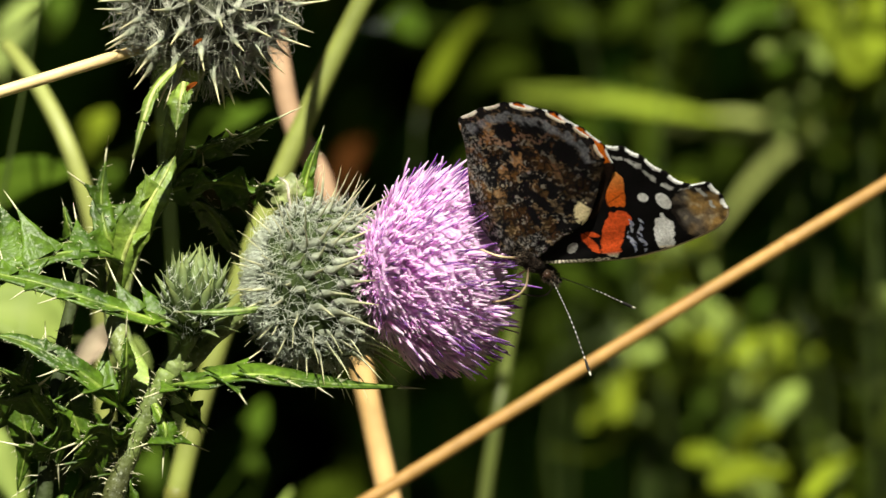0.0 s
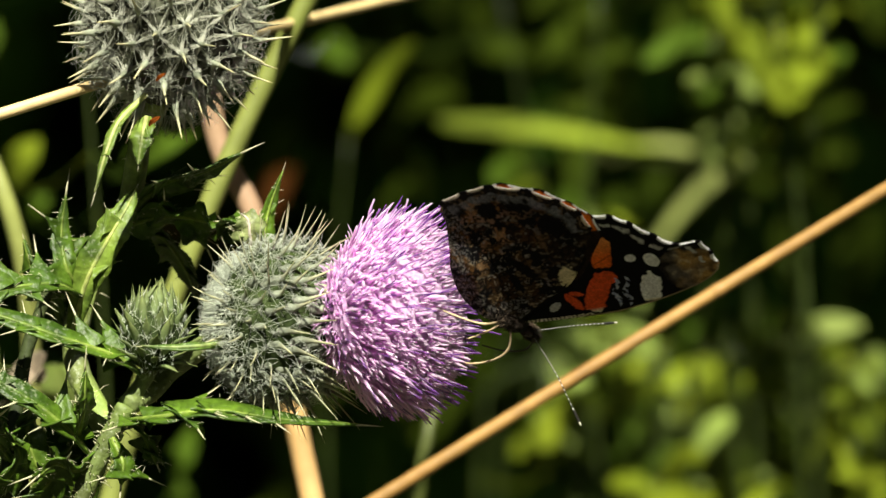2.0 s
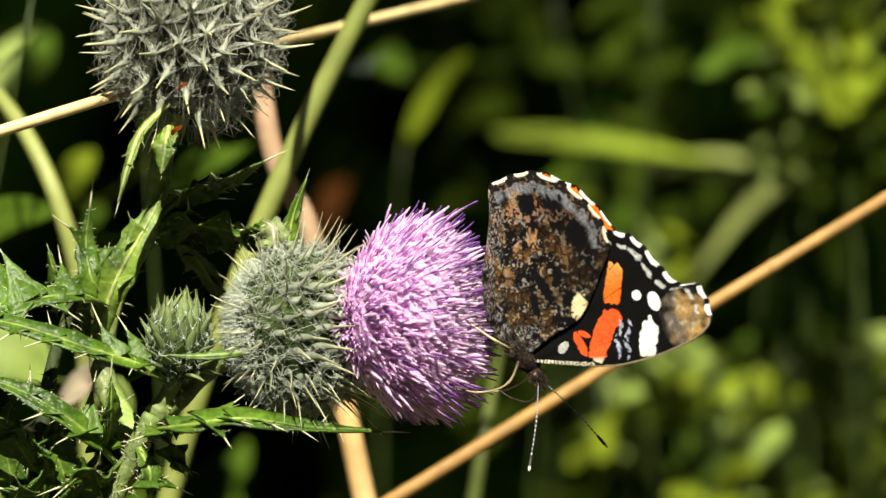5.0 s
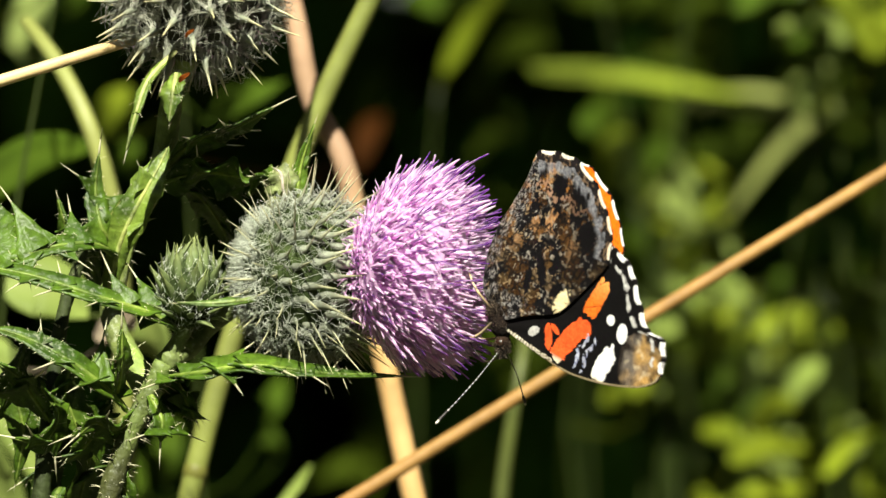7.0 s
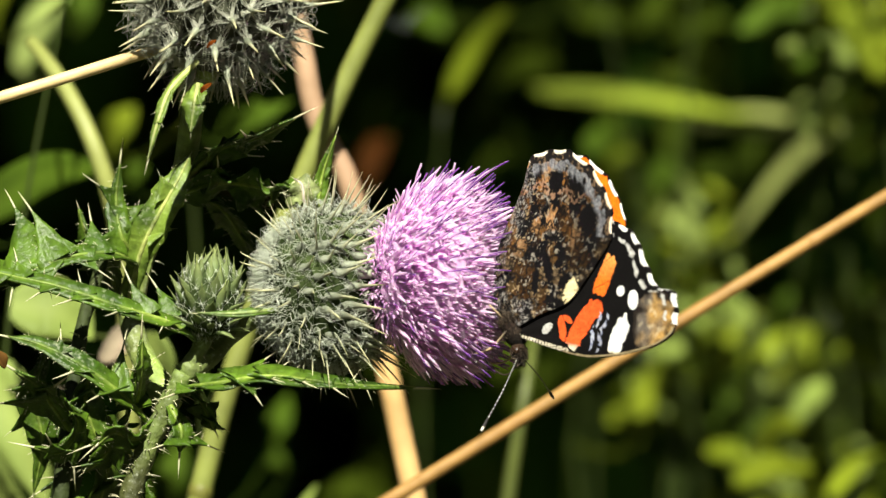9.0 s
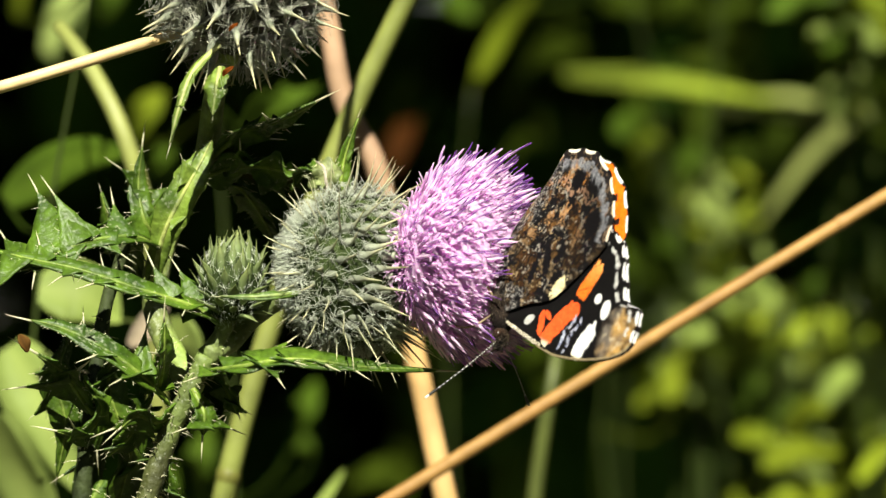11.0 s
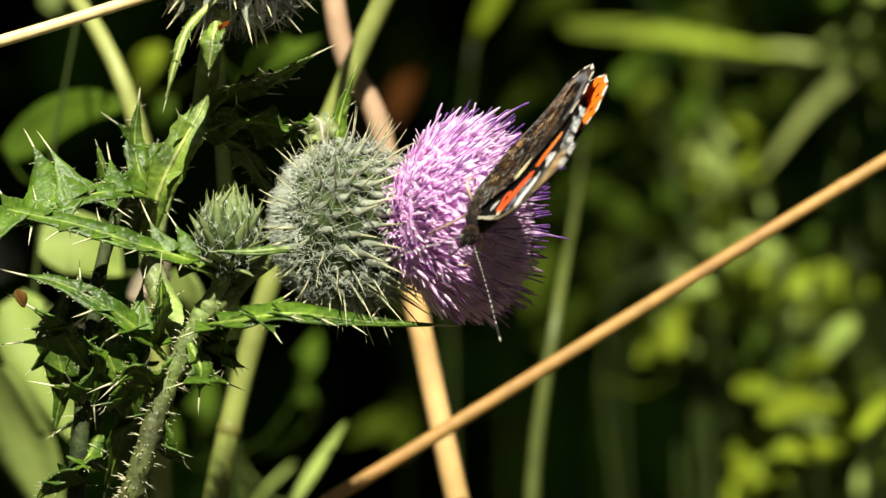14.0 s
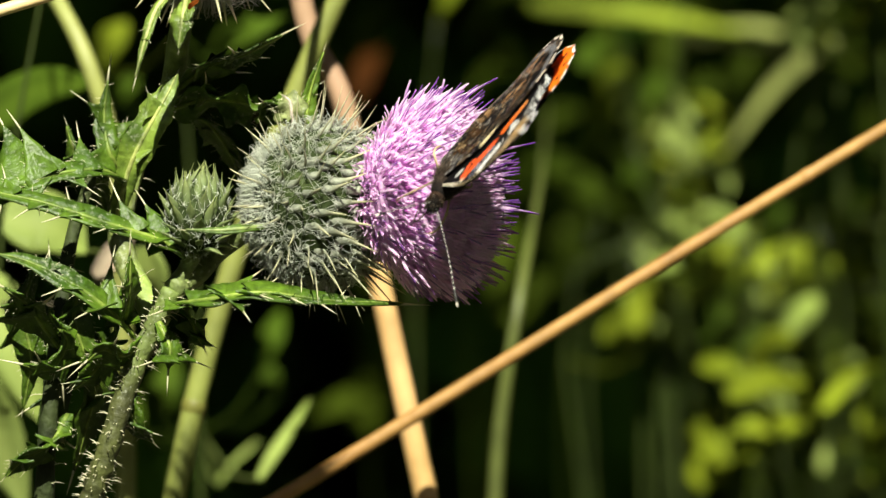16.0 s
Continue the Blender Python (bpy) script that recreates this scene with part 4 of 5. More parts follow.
weed("weed", 60, 0.16, [
    (-40, 385, 180, 300, 44, G, 0.20), (20, 540, 165, 600, 62, M_WEED_BROAD, 0.14), (-30, 640, 85, 900, 60, M_WEED_BROAD, 0.16),
    (-60, 760, 60, 1060, 58, M_WEED_BROAD, 0.15), (200, 640, 250, 570, 40, BE, 0.10), (270, 590, 300, 730, 36, M_WEED_BROAD, 0.12),
    (35, 125, 135, -30, 30, M_WEED_BROAD, 0.42), (-20, 60, 40, -60, 40, YE, 0.45), (130, 60, 160, -20, 30, G, 0.5)], "broad pale weed leaves beside the thistle stems", 55, extra=0)
weed("weed", 300, 0.3, [
    (190, 275, 240, 190, 34, YE, 0.40), (420, 240, 520, 180, 34, G, 0.30), (480, 800, 510, 700, 26, G, 0.4),
    (640, 330, 690, 240, 20, BR, 0.62), (300, 900, 320, 780, 30, G, 0.35), (470, 1000, 560, 860, 13, PA, 0.2)], "mixed green and withered weed leaves", 56, extra=1)


# ---- hedge bank in the shade ----
def leaf_mass(name, count, place, size, mat, seed):
    rr = random.Random(seed)
    b = Build()
    for _ in range(count):
        p = place(rr)
        d = Vector((rr.uniform(-1, 1), rr.uniform(-1, 1), rr.uniform(-0.9, 0.6))).normalized()
        s = d.orthogonal().normalized()
        s.rotate(Matrix.Rotation(rr.uniform(0, 6.28), 3, d))
        le = size * rr.uniform(0.6, 1.4)
        w = le * 0.28
        n = d.cross(s) * le * 0.08
        c = (rr.uniform(0.6, 1.3),) * 3
        a = [b.vert(q, c) for q in (p, p + d * le * 0.4 + s * w + n, p + d * le, p + d * le * 0.4 - s * w + n, p + d * le * 0.5)]
        b.f += [(a[0], a[1], a[4]), (a[1], a[2], a[4]), (a[2], a[3], a[4]), (a[3], a[0], a[4])]
    return b


def hedge_row(at, half, height, count, label, seed, deep=0.45, leaf=0.07):
    rr = random.Random(seed)
    ob = thing("hedge", at, label, "hedge", "hedges round the weeds")
    hb = leaf_mass("foliage", count, lambda r: Vector((r.uniform(-half, half), r.uniform(-deep, deep) + 0.1 * math.sin(r.random() * 9), height * r.random() ** 0.9)), leaf, M_HEDGE, seed)
    tagged(part("foliage", hb, M_HEDGE, ob), kind="stuff")
    for k in range(9):
        b = Build()
        x = half * (-0.9 + 0.22 * k)
        b.tube(smooth_path([Vector((x, deep, -0.02)), Vector((x + rr.uniform(-0.1, 0.1), deep, height * 0.4)), Vector((x + rr.uniform(-0.2, 0.2), deep, height * 0.95))], 10), [0.014 - 0.001 * i for i in range(11)], 7)
        part("stem", b, M_BARK, ob)
    return ob


hedge_row((0, 1.6, 0), 1.8, 2.0, 26000, "dense dark green hedge in deep shade", 61, 0.45, 0.08)
# added hedges close the clearing and hold back sky light
for at, half, height, turn, seed in (((0, 3.2, 0), 5.0, 5.5, 0, 66), ((0, -4.7, 0), 5.4, 3.0, 0, 63), ((-4.8, -0.6, 0), 4.4, 7.5, 90, 64), ((4.6, -0.6, 0), 4.4, 7.5, 90, 65)):
    row = hedge_row(at, half, height, 28000 if seed == 66 else 16000, "tall green hedge added round the clearing to cut sky light", seed, 0.6, 0.24)
    row.rotation_euler = (0, 0, radians(turn))

# tree added out of view, only to throw shade on the hedge
tree = thing("tree", (-3.4, 1.6, 0), "small leafy tree, added out of view to shade the hedge", "tree")
b = Build()
b.tube(smooth_path([Vector((0, 0, -0.05)), Vector((0.1, 0, 1.0)), Vector((0.35, -0.1, 2.0)), Vector((0.9, -0.3, 2.7))], 16), [0.10 - 0.004 * i for i in range(17)], 10)
part("trunk", b, M_BARK, tree)
for k in range(6):
    b = Build()
    e = Vector((rng.uniform(0.8, 3.6), rng.uniform(-1.5, 0.8), rng.uniform(2.2, 2.9)))
    b.tube(smooth_path([Vector((0.35, -0.1, 2.0)), Vector((0.35, -0.1, 2.0)).lerp(e, 0.5) + Vector((0, 0, 0.25)), e], 10), [0.04 - 0.0032 * i for i in range(11)], 7)
    part("limb", b, M_BARK, tree)


def shade_crown_place(r):
    # a flat, uneven crown over the hedge, its edge cut along the sun's slope
    while True:
        p = Vector((r.uniform(0.4, 6.4), r.uniform(-3.9, 1.4), r.uniform(2.15, 2.95)))
        edge = -0.78 - (p.z - 0.34) * 0.95
        if p.y > edge + 0.06 * math.sin(p.x * 7):
            return p


tagged(part("crown", leaf_mass("crown", 19000, shade_crown_place, 0.16, M_HEDGE, 62), M_HEDGE, tree), kind="stuff")


# ---- butterfly ----
butterfly = thing("butterfly", (0, 0, 0), "red admiral butterfly with closed dark wings, orange bands and white spots", "butterfly")
MM = 0.001
AXIS = Vector((-0.51, 0.0, 0.86)).normalized()


def wing_outline(ctrl, n, scallop, span):
    """Closed smooth outline through ctrl; the stretch span of it is scalloped."""
    pts = [Vector((x, 0, z)) for x, z in ctrl]
    m = len(pts)
    out = []
    for i in range(n):
        u = i / n * m
        k, f = int(u) % m, u - int(u)
        a, b, c, d = pts[k - 1], pts[k], pts[(k + 1) % m], pts[(k + 2) % m]
        out.append(0.5 * ((2 * b) + (c - a) * f + (2 * a - 5 * b + 4 * c - d) * f * f + (3 * b - a - 3 * c + d) * f ** 3))
    mid = sum(out, Vector()) / n
    res = []
    for i, p in enumerate(out):
        u = i / n * m
        if span[0] <= u <= span[1]:
            w = abs(math.sin((u - span[0]) * math.pi * scallop))
            p = p + (p - mid).normalized() * (0.30 - 0.45 * w)
        res.append((p, span[0] <= u <= span[1], u))
    return res, mid


def blob(x, z, cx, cz, rx, rz, turn=0.0):
    """Below 1 inside an ellipse."""
    c, s = math.cos(radians(turn)), math.sin(radians(turn))
    dx, dz = x - cx, z - cz
    return math.hypot((dx * c + dz * s) / rx, (-dx * s + dz * c) / rz)


def slab(x, z, cx, cz, rx, rz, turn=0.0):
    """Below 1 inside a rounded oblong."""
    c, s = math.cos(radians(turn)), math.sin(radians(turn))
    dx, dz = x - cx, z - cz
    return (abs((dx * c + dz * s) / rx) ** 4 + abs((-dx * s + dz * c) / rz) ** 4) ** 0.25


def wob(x, z, k=1.0, seed=0.0):
    return noise.noise((x * k, z * k, seed))


BLACK, ORANGE, REDOR, CREAM, PURE = (0.004, 0.0035, 0.0035), (0.80, 0.15, 0.015), (0.76, 0.10, 0.02), (0.80, 0.68, 0.42), (0.86, 0.86, 0.84)
BLUE = (0.22, 0.25, 0.42)


def fore_under(x, z, edge, rim, u):
    c = BLACK
    w = 0.18 * wob(x, z, 1.1, 1)
    vein = abs(math.sin(math.atan2(z + 2, x + 6) * 26))
    if slab(x, z, 17.8, 11.8, 1.5, 3.3, -14) + w < 1:
        c = mixc(ORANGE, (0.85, 0.33, 0.08), (z - 11) / 4)
        c = BLACK if vein < 0.05 else c
    if slab(x, z, 14.9, 3.6, 1.7, 4.0, -27) + w < 1:
        c = mixc(REDOR, (0.85, 0.80, 0.6), (0.6 - z) / 0.8)
    if blob(x, z, 17.2, 6.4, 1.7, 1.5) + w < 1:
        c = REDOR
    if blob(x, z, 10.7, 2.5, 0.75, 2.2, 28) + w < 1 or blob(x, z, 11.6, 4.0, 1.2, 0.45, -20) + w < 1:
        c = REDOR
    if slab(x, z, 23.4, 3.2, 1.6, 3.1, -14) + w * 1.3 < 1:
        c = mixc(PURE, CREAM, 0.6 if z < 0.9 else 0)
    if blob(x, z, 21.9, 10.0, 0.9, 0.8) + w * 0.4 < 1 or blob(x, z, 25.1, 9.1, 1.15, 1.55, 20) + w * 0.4 < 1:
        c = PURE
    for cx in (17.9, 19.6):
        if blob(x, z, cx + 0.4 * math.sin(z * 1.5), 3.2, 0.45, 3.2, -8) + 0.5 * w < 1 and wob(x, z, 1.6, 3) > -0.1:
            c = mixc(BLUE, (0.5, 0.52, 0.6), 0.5 + wob(x, z, 2, 4))
    if blob(x, z, 7.6, 2.0, 1.2, 0.7, 45) + w < 1:
        c = (0.5, 0.5, 0.48)
    # apex: brown and gold, with grey marbling towards the outer edge
    ap = blob(x, z, 30.6, 6.4, 4.6, 5.0, 20) + 0.6 * w
    if ap < 1:
        f = wob(x, z, 0.45, 5)
        c = mixc((0.13, 0.11, 0.09), (0.42, 0.25, 0.08), (x - 27.5) / 6 + 0.9 * f)
        c = mixc(c, (0.55, 0.46, 0.30), 1.6 * (wob(x, z, 0.8, 6) - 0.2))
        c = mixc(c, (0.02, 0.015, 0.012), 2.0 * (ap - 0.55) + 1.2 * (wob(x, z, 0.7, 8) - 0.05))
    if edge < 3.6 and 21 < x < 33 and z > 9.5 and edge > 0.9:
        f = wob(x, z, 0.8, 7)
        if f > 0.10 and 1.5 < edge < 2.7:
            c = mixc((0.16, 0.155, 0.15), (0.45, 0.44, 0.42), f * 2)
    beat = abs(math.sin(u * math.pi))
    if rim and x > 15 and 1.9 < edge + 0.25 * wob(x, z, 0.9, 9) < 2.5 and beat > 0.55:
        c = (0.50, 0.50, 0.48)
    if rim and edge < 0.28 + 0.32 * beat + 0.15 * wob(x, z, 1.4, 10) and beat > 0.5:
        c = PURE
    if z < 0.8 and 1 < x < 13 and edge < 1.0:
        c = (0.75, 0.68, 0.52) if math.sin(x * 9.5) > -0.2 else BLACK
    if not rim and edge < 0.35 and x > 12:
        c = (0.3, 0.24, 0.14)
    return c


def hind_under(x, z, edge, rim, u):
    f1, f2, f3, f4 = wob(x, z, 0.33, 11), wob(x, z, 0.9, 12), wob(x, z, 1.9, 13), wob(x, z, 3.4, 14)
    soft = lambda v, a, b: max(0.0, min(1.0, (v - a) / (b - a)))
    # marbled patches, longer along the wing than across it
    far, cells = noise.voronoi(((x + 1.2 * f2) * 0.55, (z + 1.2 * f3) * 0.36, 3.3))
    h = (math.sin(cells[0].x * 12.99 + cells[0].y * 78.23) * 437.58) % 1.0
    h = h * (0.80 if z < 15 else 1.0) + 0.20 * f1
    warm = soft(z + 3 * f1, 11, 20) * soft(14 - x, 0, 5)
    c = mixc((0.006, 0.005, 0.006), (0.055, 0.026, 0.009), soft(h, 0.30, 0.42))
    c = mixc(c, mixc((0.075, 0.045, 0.018), (0.26, 0.115, 0.030), warm), soft(h, 0.50, 0.58))
    c = mixc(c, mixc((0.16, 0.11, 0.06), (0.46, 0.24, 0.10), warm), soft(h, 0.68, 0.74))
    c = mixc(c, (0.30, 0.28, 0.25), soft(h, 0.95, 0.98))
    c = tuple(q * (0.75 + 0.8 * soft(f3 + 0.6 * f4, -0.4, 0.5)) for q in c)
    if far[1] - far[0] < 0.10 + 0.10 * f3:
        c = mixc(c, (0.36, 0.31, 0.24) if f2 > 0.26 else (0.005, 0.005, 0.006), 0.8)
    # fine wavy lines across the wing
    ripple = math.sin(z * 1.7 + 3.0 * f2 + 2.0 * f1 + 2.2 * abs(((x * 0.36) % 2) - 1))
    c = mixc(c, (0.50, 0.36, 0.20) if f1 > -0.05 else (0.46, 0.42, 0.36), 0.75 * soft(ripple, 0.80, 0.92) * soft(f3 + 0.5 * f4, -0.05, 0.2))
    c = mixc(c, (0.006, 0.005, 0.005), 0.8 * soft(-ripple, 0.72, 0.88))
    # pale scales strewn over the ground colour, thickest along the body
    dust = wob(x, z, 4.6, 15) + 0.5 * wob(x, z, 2.2, 16) + 0.22 * soft(1.5 - x, 0, 5) * soft(z, 8, 13) - 0.5 * soft(x + 2 * f1, 5, 10)
    c = mixc(c, (0.34, 0.32, 0.29), 0.8 * soft(dust, 0.66, 0.78))
    # chevrons across the outer third
    zig = z - 21.8 - 1.0 * abs(((x * 0.36) % 2) - 1) * 2 - 0.8 * f2
    if abs(zig) < 0.5:
        c = mixc(c, (0.42, 0.24, 0.15) if f3 > -0.1 else (0.02, 0.01, 0.006), 0.85)
    for cx, cz, rx, rz, tu in ((3.2, 24.3, 1.5, 1.9, 0), (8.0, 24.6, 1.2, 1.4, 0), (12.0, 19.5, 1.9, 2.6, 20), (5.4, 11.0, 0.9, 2.8, 35), (3.4, 8.6, 0.7, 2.2, 10)):
        c = mixc(c, (0.006, 0.005, 0.006), soft(1.15 - blob(x, z, cx, cz, rx, rz, tu) - 0.5 * f3, 0.0, 0.2))
    # the half towards the forewing is nearly black
    c = mixc(c, (0.006, 0.005, 0.005), 0.55 * soft(x + 0.25 * z + 3 * f1, 9, 14))
    c = tuple(q * 0.66 for q in c)
    c = mixc(c, (0.74, 0.63, 0.36), soft(1.08 - blob(x, z, 11.4, 8.5, 1.35, 1.9, -15) - 0.5 * f3, 0.0, 0.12))
    pepper = (0.21, 0.20, 0.19) if f4 + 0.4 * f3 > 0.05 else (0.012, 0.011, 0.012)
    if rim:
        t = edge + 0.5 * f2 + 0.2 * f3
        c = mixc(c, mixc(pepper, (0.22, 0.23, 0.26), 0.6), 0.9 * soft(3.6 - t, 0, 0.7) * soft(t, 1.4, 1.8) * soft(f2, -0.5, 0.0))
        beat = abs(math.sin(u * math.pi))
        if t < 1.7:
            c = (0.13, 0.085, 0.05) if f3 + 0.5 * beat > 0.55 else (0.012, 0.010, 0.010)
        if edge < 0.25 + 0.35 * beat:
            c = mixc((0.80, 0.74, 0.62), (0.72, 0.52, 0.34), soft(x, 4, 14) * soft(edge, 0.1, 0.5)) if beat > 0.50 else BLACK
    else:
        k = soft(4.2 - edge - 1.5 * f1, 0, 1.2) * (soft(5 - x, 0, 1.5) if z < 26 else 1)
        c = mixc(c, pepper, 0.8 * k * soft(f2, -0.2, 0.1))
    return c


def fore_upper(x, z, edge, rim, u):
    c = (0.007, 0.005, 0.005)
    w = 0.15 * wob(x, z, 1.0, 21)
    if abs((x - 13.5) - (z - 2.0) * 0.45) < 1.6 + 3 * w and -0.5 < z < 15:
        c = (0.85, 0.27, 0.02)
    if blob(x, z, 23.6, 3.2, 1.6, 3.2, -14) + w < 1 or blob(x, z, 25.4, 9.0, 1.5, 2.0, 20) + w < 1 or blob(x, z, 22.5, 10.5, 0.9, 0.9) < 1:
        c = PURE
    if blob(x, z, 28.3, 6.5, 0.8, 0.9) < 1 or blob(x, z, 30.0, 4.6, 0.7, 0.8) < 1:
        c = PURE
    if edge < 0.5 and rim and abs(math.sin(u * math.pi)) > 0.5:
        c = PURE
    return c


def hind_upper(x, z, edge, rim, u):
    c = mixc((0.010, 0.006, 0.004), (0.028, 0.014, 0.008), 0.5 + wob(x, z, 0.5, 31))
    if rim and 4.2 < u < 9.0 and edge < 4.6 + 0.9 * wob(x, z, 0.6, 32):
        c = (0.78, 0.17, 0.008)
        if abs(((u - 4.0) / 1.15) % 1 - 0.5) < 0.13 and 1.9 < edge < 3.0:
            c = (0.02, 0.010, 0.008)
    if rim and edge < 0.42:
        c = PURE if abs(math.sin(u * math.pi)) > 0.5 else BLACK
    return c


FORE = ((0.3, 0.4), (6, -0.6), (15.4, -1.1), (20.7, -0.4), (26, 0.9), (31.4, 2.9), (34.3, 4.8), (35.1, 6.4), (34.6, 9), (33.2, 11.6), (29.8, 11.7), (26.8, 14.1), (23.9, 17.3), (21.2, 19.3), (18, 20), (13.5, 20.5), (8, 14), (2, 4))
HIND = ((0.4, 0.8), (6.3, 4), (11.7, 7), (16.2, 14), (17.9, 17.6), (17.1, 21.5), (14.4, 24.7), (10.4, 27.6), (4.8, 29.4), (0.6, 28.9), (-3.4, 27.3), (-3.9, 22.9), (-4.8, 18), (-5.9, 12.8), (-5.5, 7.5), (-2.6, 3.2))


def wing(name, ctrl, scallop, span, front, back, shift, label, rows=100, fold=0.0):
    """Two thin sheets of scales, the front one facing -y, with ribs that fan out from the wing's root."""
    line, mid = wing_outline(ctrl, 420, scallop, span)
    root_x, root_z = -4.0, -2.0
    b = Build()
    for side, paint in ((-1, front), (1, back)):
        idx = []
        for j in range(rows + 1):
            f = 1 - (1 - j / rows) ** 1.0
            row = []
            for p, rim, u in line:
                q = mid.lerp(p, f)
                edge = (p - q).length
                ang = math.atan2(q.z - root_z, q.x - root_x)
                lift = 0.06 * math.sin(ang * 30) * f + 0.35 * math.sin(q.x * 0.11 + q.z * 0.07)
                # the inner half of the hindwing is folded round the abdomen
                lift += fold * math.exp(-((q.x + 2.6) / 2.6) ** 2) * max(0.0, min(1.0, (19 - q.z) / 6)) * min(1.0, max(0.0, q.z / 4))
                b.v.append((q.x * 0.983 * MM, (lift + shift + side * 0.05 * (1 if j < rows else 0)) * MM, (q.z * 0.985 - 0.3) * MM))
                b.c.append((*paint(q.x, q.z, edge, rim, u), 1.0))
                row.append(len(b.v) - 1)
            idx.append(row)
        n = len(line)
        for r0, r1 in zip(idx, idx[1:]):
            for k in range(n):
                q = (r0[k], r1[k], r1[(k + 1) % n], r0[(k + 1) % n])
                b.f.append(q if side < 0 else tuple(reversed(q)))
    return part(name, b, M_WING, butterfly, label)


wing("forewing", FORE, 1.0, (7.0, 14.2), fore_under, fore_upper, 0.0, "black forewing with an orange band and white spots")
wing("hindwing", HIND, 1.0, (4.0, 10.2), hind_under, hind_upper, -0.55, "marbled brown and grey hindwing", fold=-1.1)
far_fore = wing("forewing", FORE, 1.0, (7.0, 14.2), fore_upper, fore_under, 0.20, "black forewing with an orange band and white spots", 44)
far_hind = wing("hindwing", HIND, 1.0, (4.0, 10.2), hind_upper, hind_under, 0.45, "dark hindwing with an orange border and black dots", 60, 1.1)


def body_mesh(path, radii, colours, sides=14, fuzz=0.0, seed=1):
    b, rr = Build(), random.Random(seed)
    b.tube(path, radii, sides, colours)
    if fuzz:
        for _ in range(int(1500 * fuzz)):
            i = rr.randrange(1, len(path) - 1)
            t = (path[i + 1] - path[i - 1]).normalized()
            d = t.orthogonal().normalized()
            d.rotate(Matrix.Rotation(rr.random() * 6.283, 3, t))
            p = path[i].lerp(path[i + 1], rr.random()) + d * radii[i] * 0.85
            c = mixc(colours[i], (0.22, 0.17, 0.12), rr.random() ** 3)
            b.tube([p, p + (d * 0.8 + t * rr.uniform(0.0, 1.2)).normalized() * radii[i] * rr.uniform(0.25, 0.65)], [0.00006, 0.00001], 3, [c, c])
    return b


BY = 0.8
bp = lambda x, z, y=BY: Vector((x, y, z)) * MM
brown, dark = (0.014, 0.009, 0.006), (0.006, 0.005, 0.004)
part("thorax", body_mesh([bp(1.5, -2.0), bp(1.0, -1.1), bp(0.1, 0.5), bp(-0.9, 2.2), bp(-1.8, 3.8), bp(-2.2, 4.4)], [0.0010, 0.0017, 0.0021, 0.0020, 0.0014, 0.0008], [dark, brown, (0.022, 0.013, 0.008), brown, dark, dark], 14, 2.2, 71), M_BODY, butterfly, "furry dark brown thorax")
part("abdomen", body_mesh([bp(-2.0, 3.4), bp(-2.4, 5.4), bp(-2.9, 8.0), bp(-3.3, 11.0), bp(-3.5, 13.6), bp(-3.6, 14.8)], [0.0010, 0.0014, 0.0014, 0.0012, 0.0008, 0.0002], [dark, brown, dark, brown, dark, dark], 12, 0.5, 72), M_BODY, butterfly, "slender dark abdomen")
head = part("head", body_mesh([bp(1.2, -1.6), bp(1.6, -2.3), bp(2.0, -3.1), bp(2.5, -4.0), bp(2.9, -4.9)], [0.0009, 0.0012, 0.0011, 0.0007, 0.0003], [brown, (0.03, 0.015, 0.007), brown, dark, dark], 12, 0.5, 73), M_BODY, butterfly, "small brown head with pointed palps")
ANTENNA_ROOT, ANTENNA_WAY = {}, {}
antennae = {}
for sg in (-1, 1):
    e = Build()
    e.tube([bp(1.95, -2.7, BY + sg * 0.55), bp(1.97, -2.7, BY + sg * 0.8), bp(2.0, -2.7, BY + sg * 1.1), bp(2.0, -2.7, BY + sg * 1.35)], [0.0006, 0.0008, 0.0006, 0.0002], 12)
    part("eye", e, M_EYE, head, "glossy reddish-brown eye")
    a = Build()
    n = 72
    root, tip = bp(2.3, -3.4, BY + sg * 0.35), bp(7.2, -16.8, BY + sg * 8.0)
    ANTENNA_ROOT[sg], ANTENNA_WAY[sg] = root, (tip - root).normalized()
    path = smooth_path([root, root.lerp(tip, 0.4) + Vector((0.0004, 0, 0.0002)), tip], n)
    cols = [((0.80, 0.78, 0.72) if (i % 3 == 1) else (0.02, 0.018, 0.016)) if i < 62 else ((0.02, 0.018, 0.016) if i < 70 else (0.85, 0.8, 0.65)) for i in range(n + 1)]
    a.tube(path, [0.000085 if i < 60 else 0.000085 + 0.00016 * math.sin((i - 60) / 12 * math.pi * 0.9) for i in range(n + 1)], 6, cols)
    antennae[sg] = part("antenna", a, M_LEG, butterfly, "thin antenna with white bands and a clubbed tip")
pr = Build()
pr.tube(smooth_path([bp(2.2, -4.9), bp(0.4, -6.6), bp(-3.0, -6.2), bp(-6.0, -4.4)], 14), 0.00012, 6, [(0.05, 0.035, 0.025)] * 15)
part("proboscis", pr, M_LEG, butterfly, "thin dark proboscis")
TAN = (0.55, 0.42, 0.24)
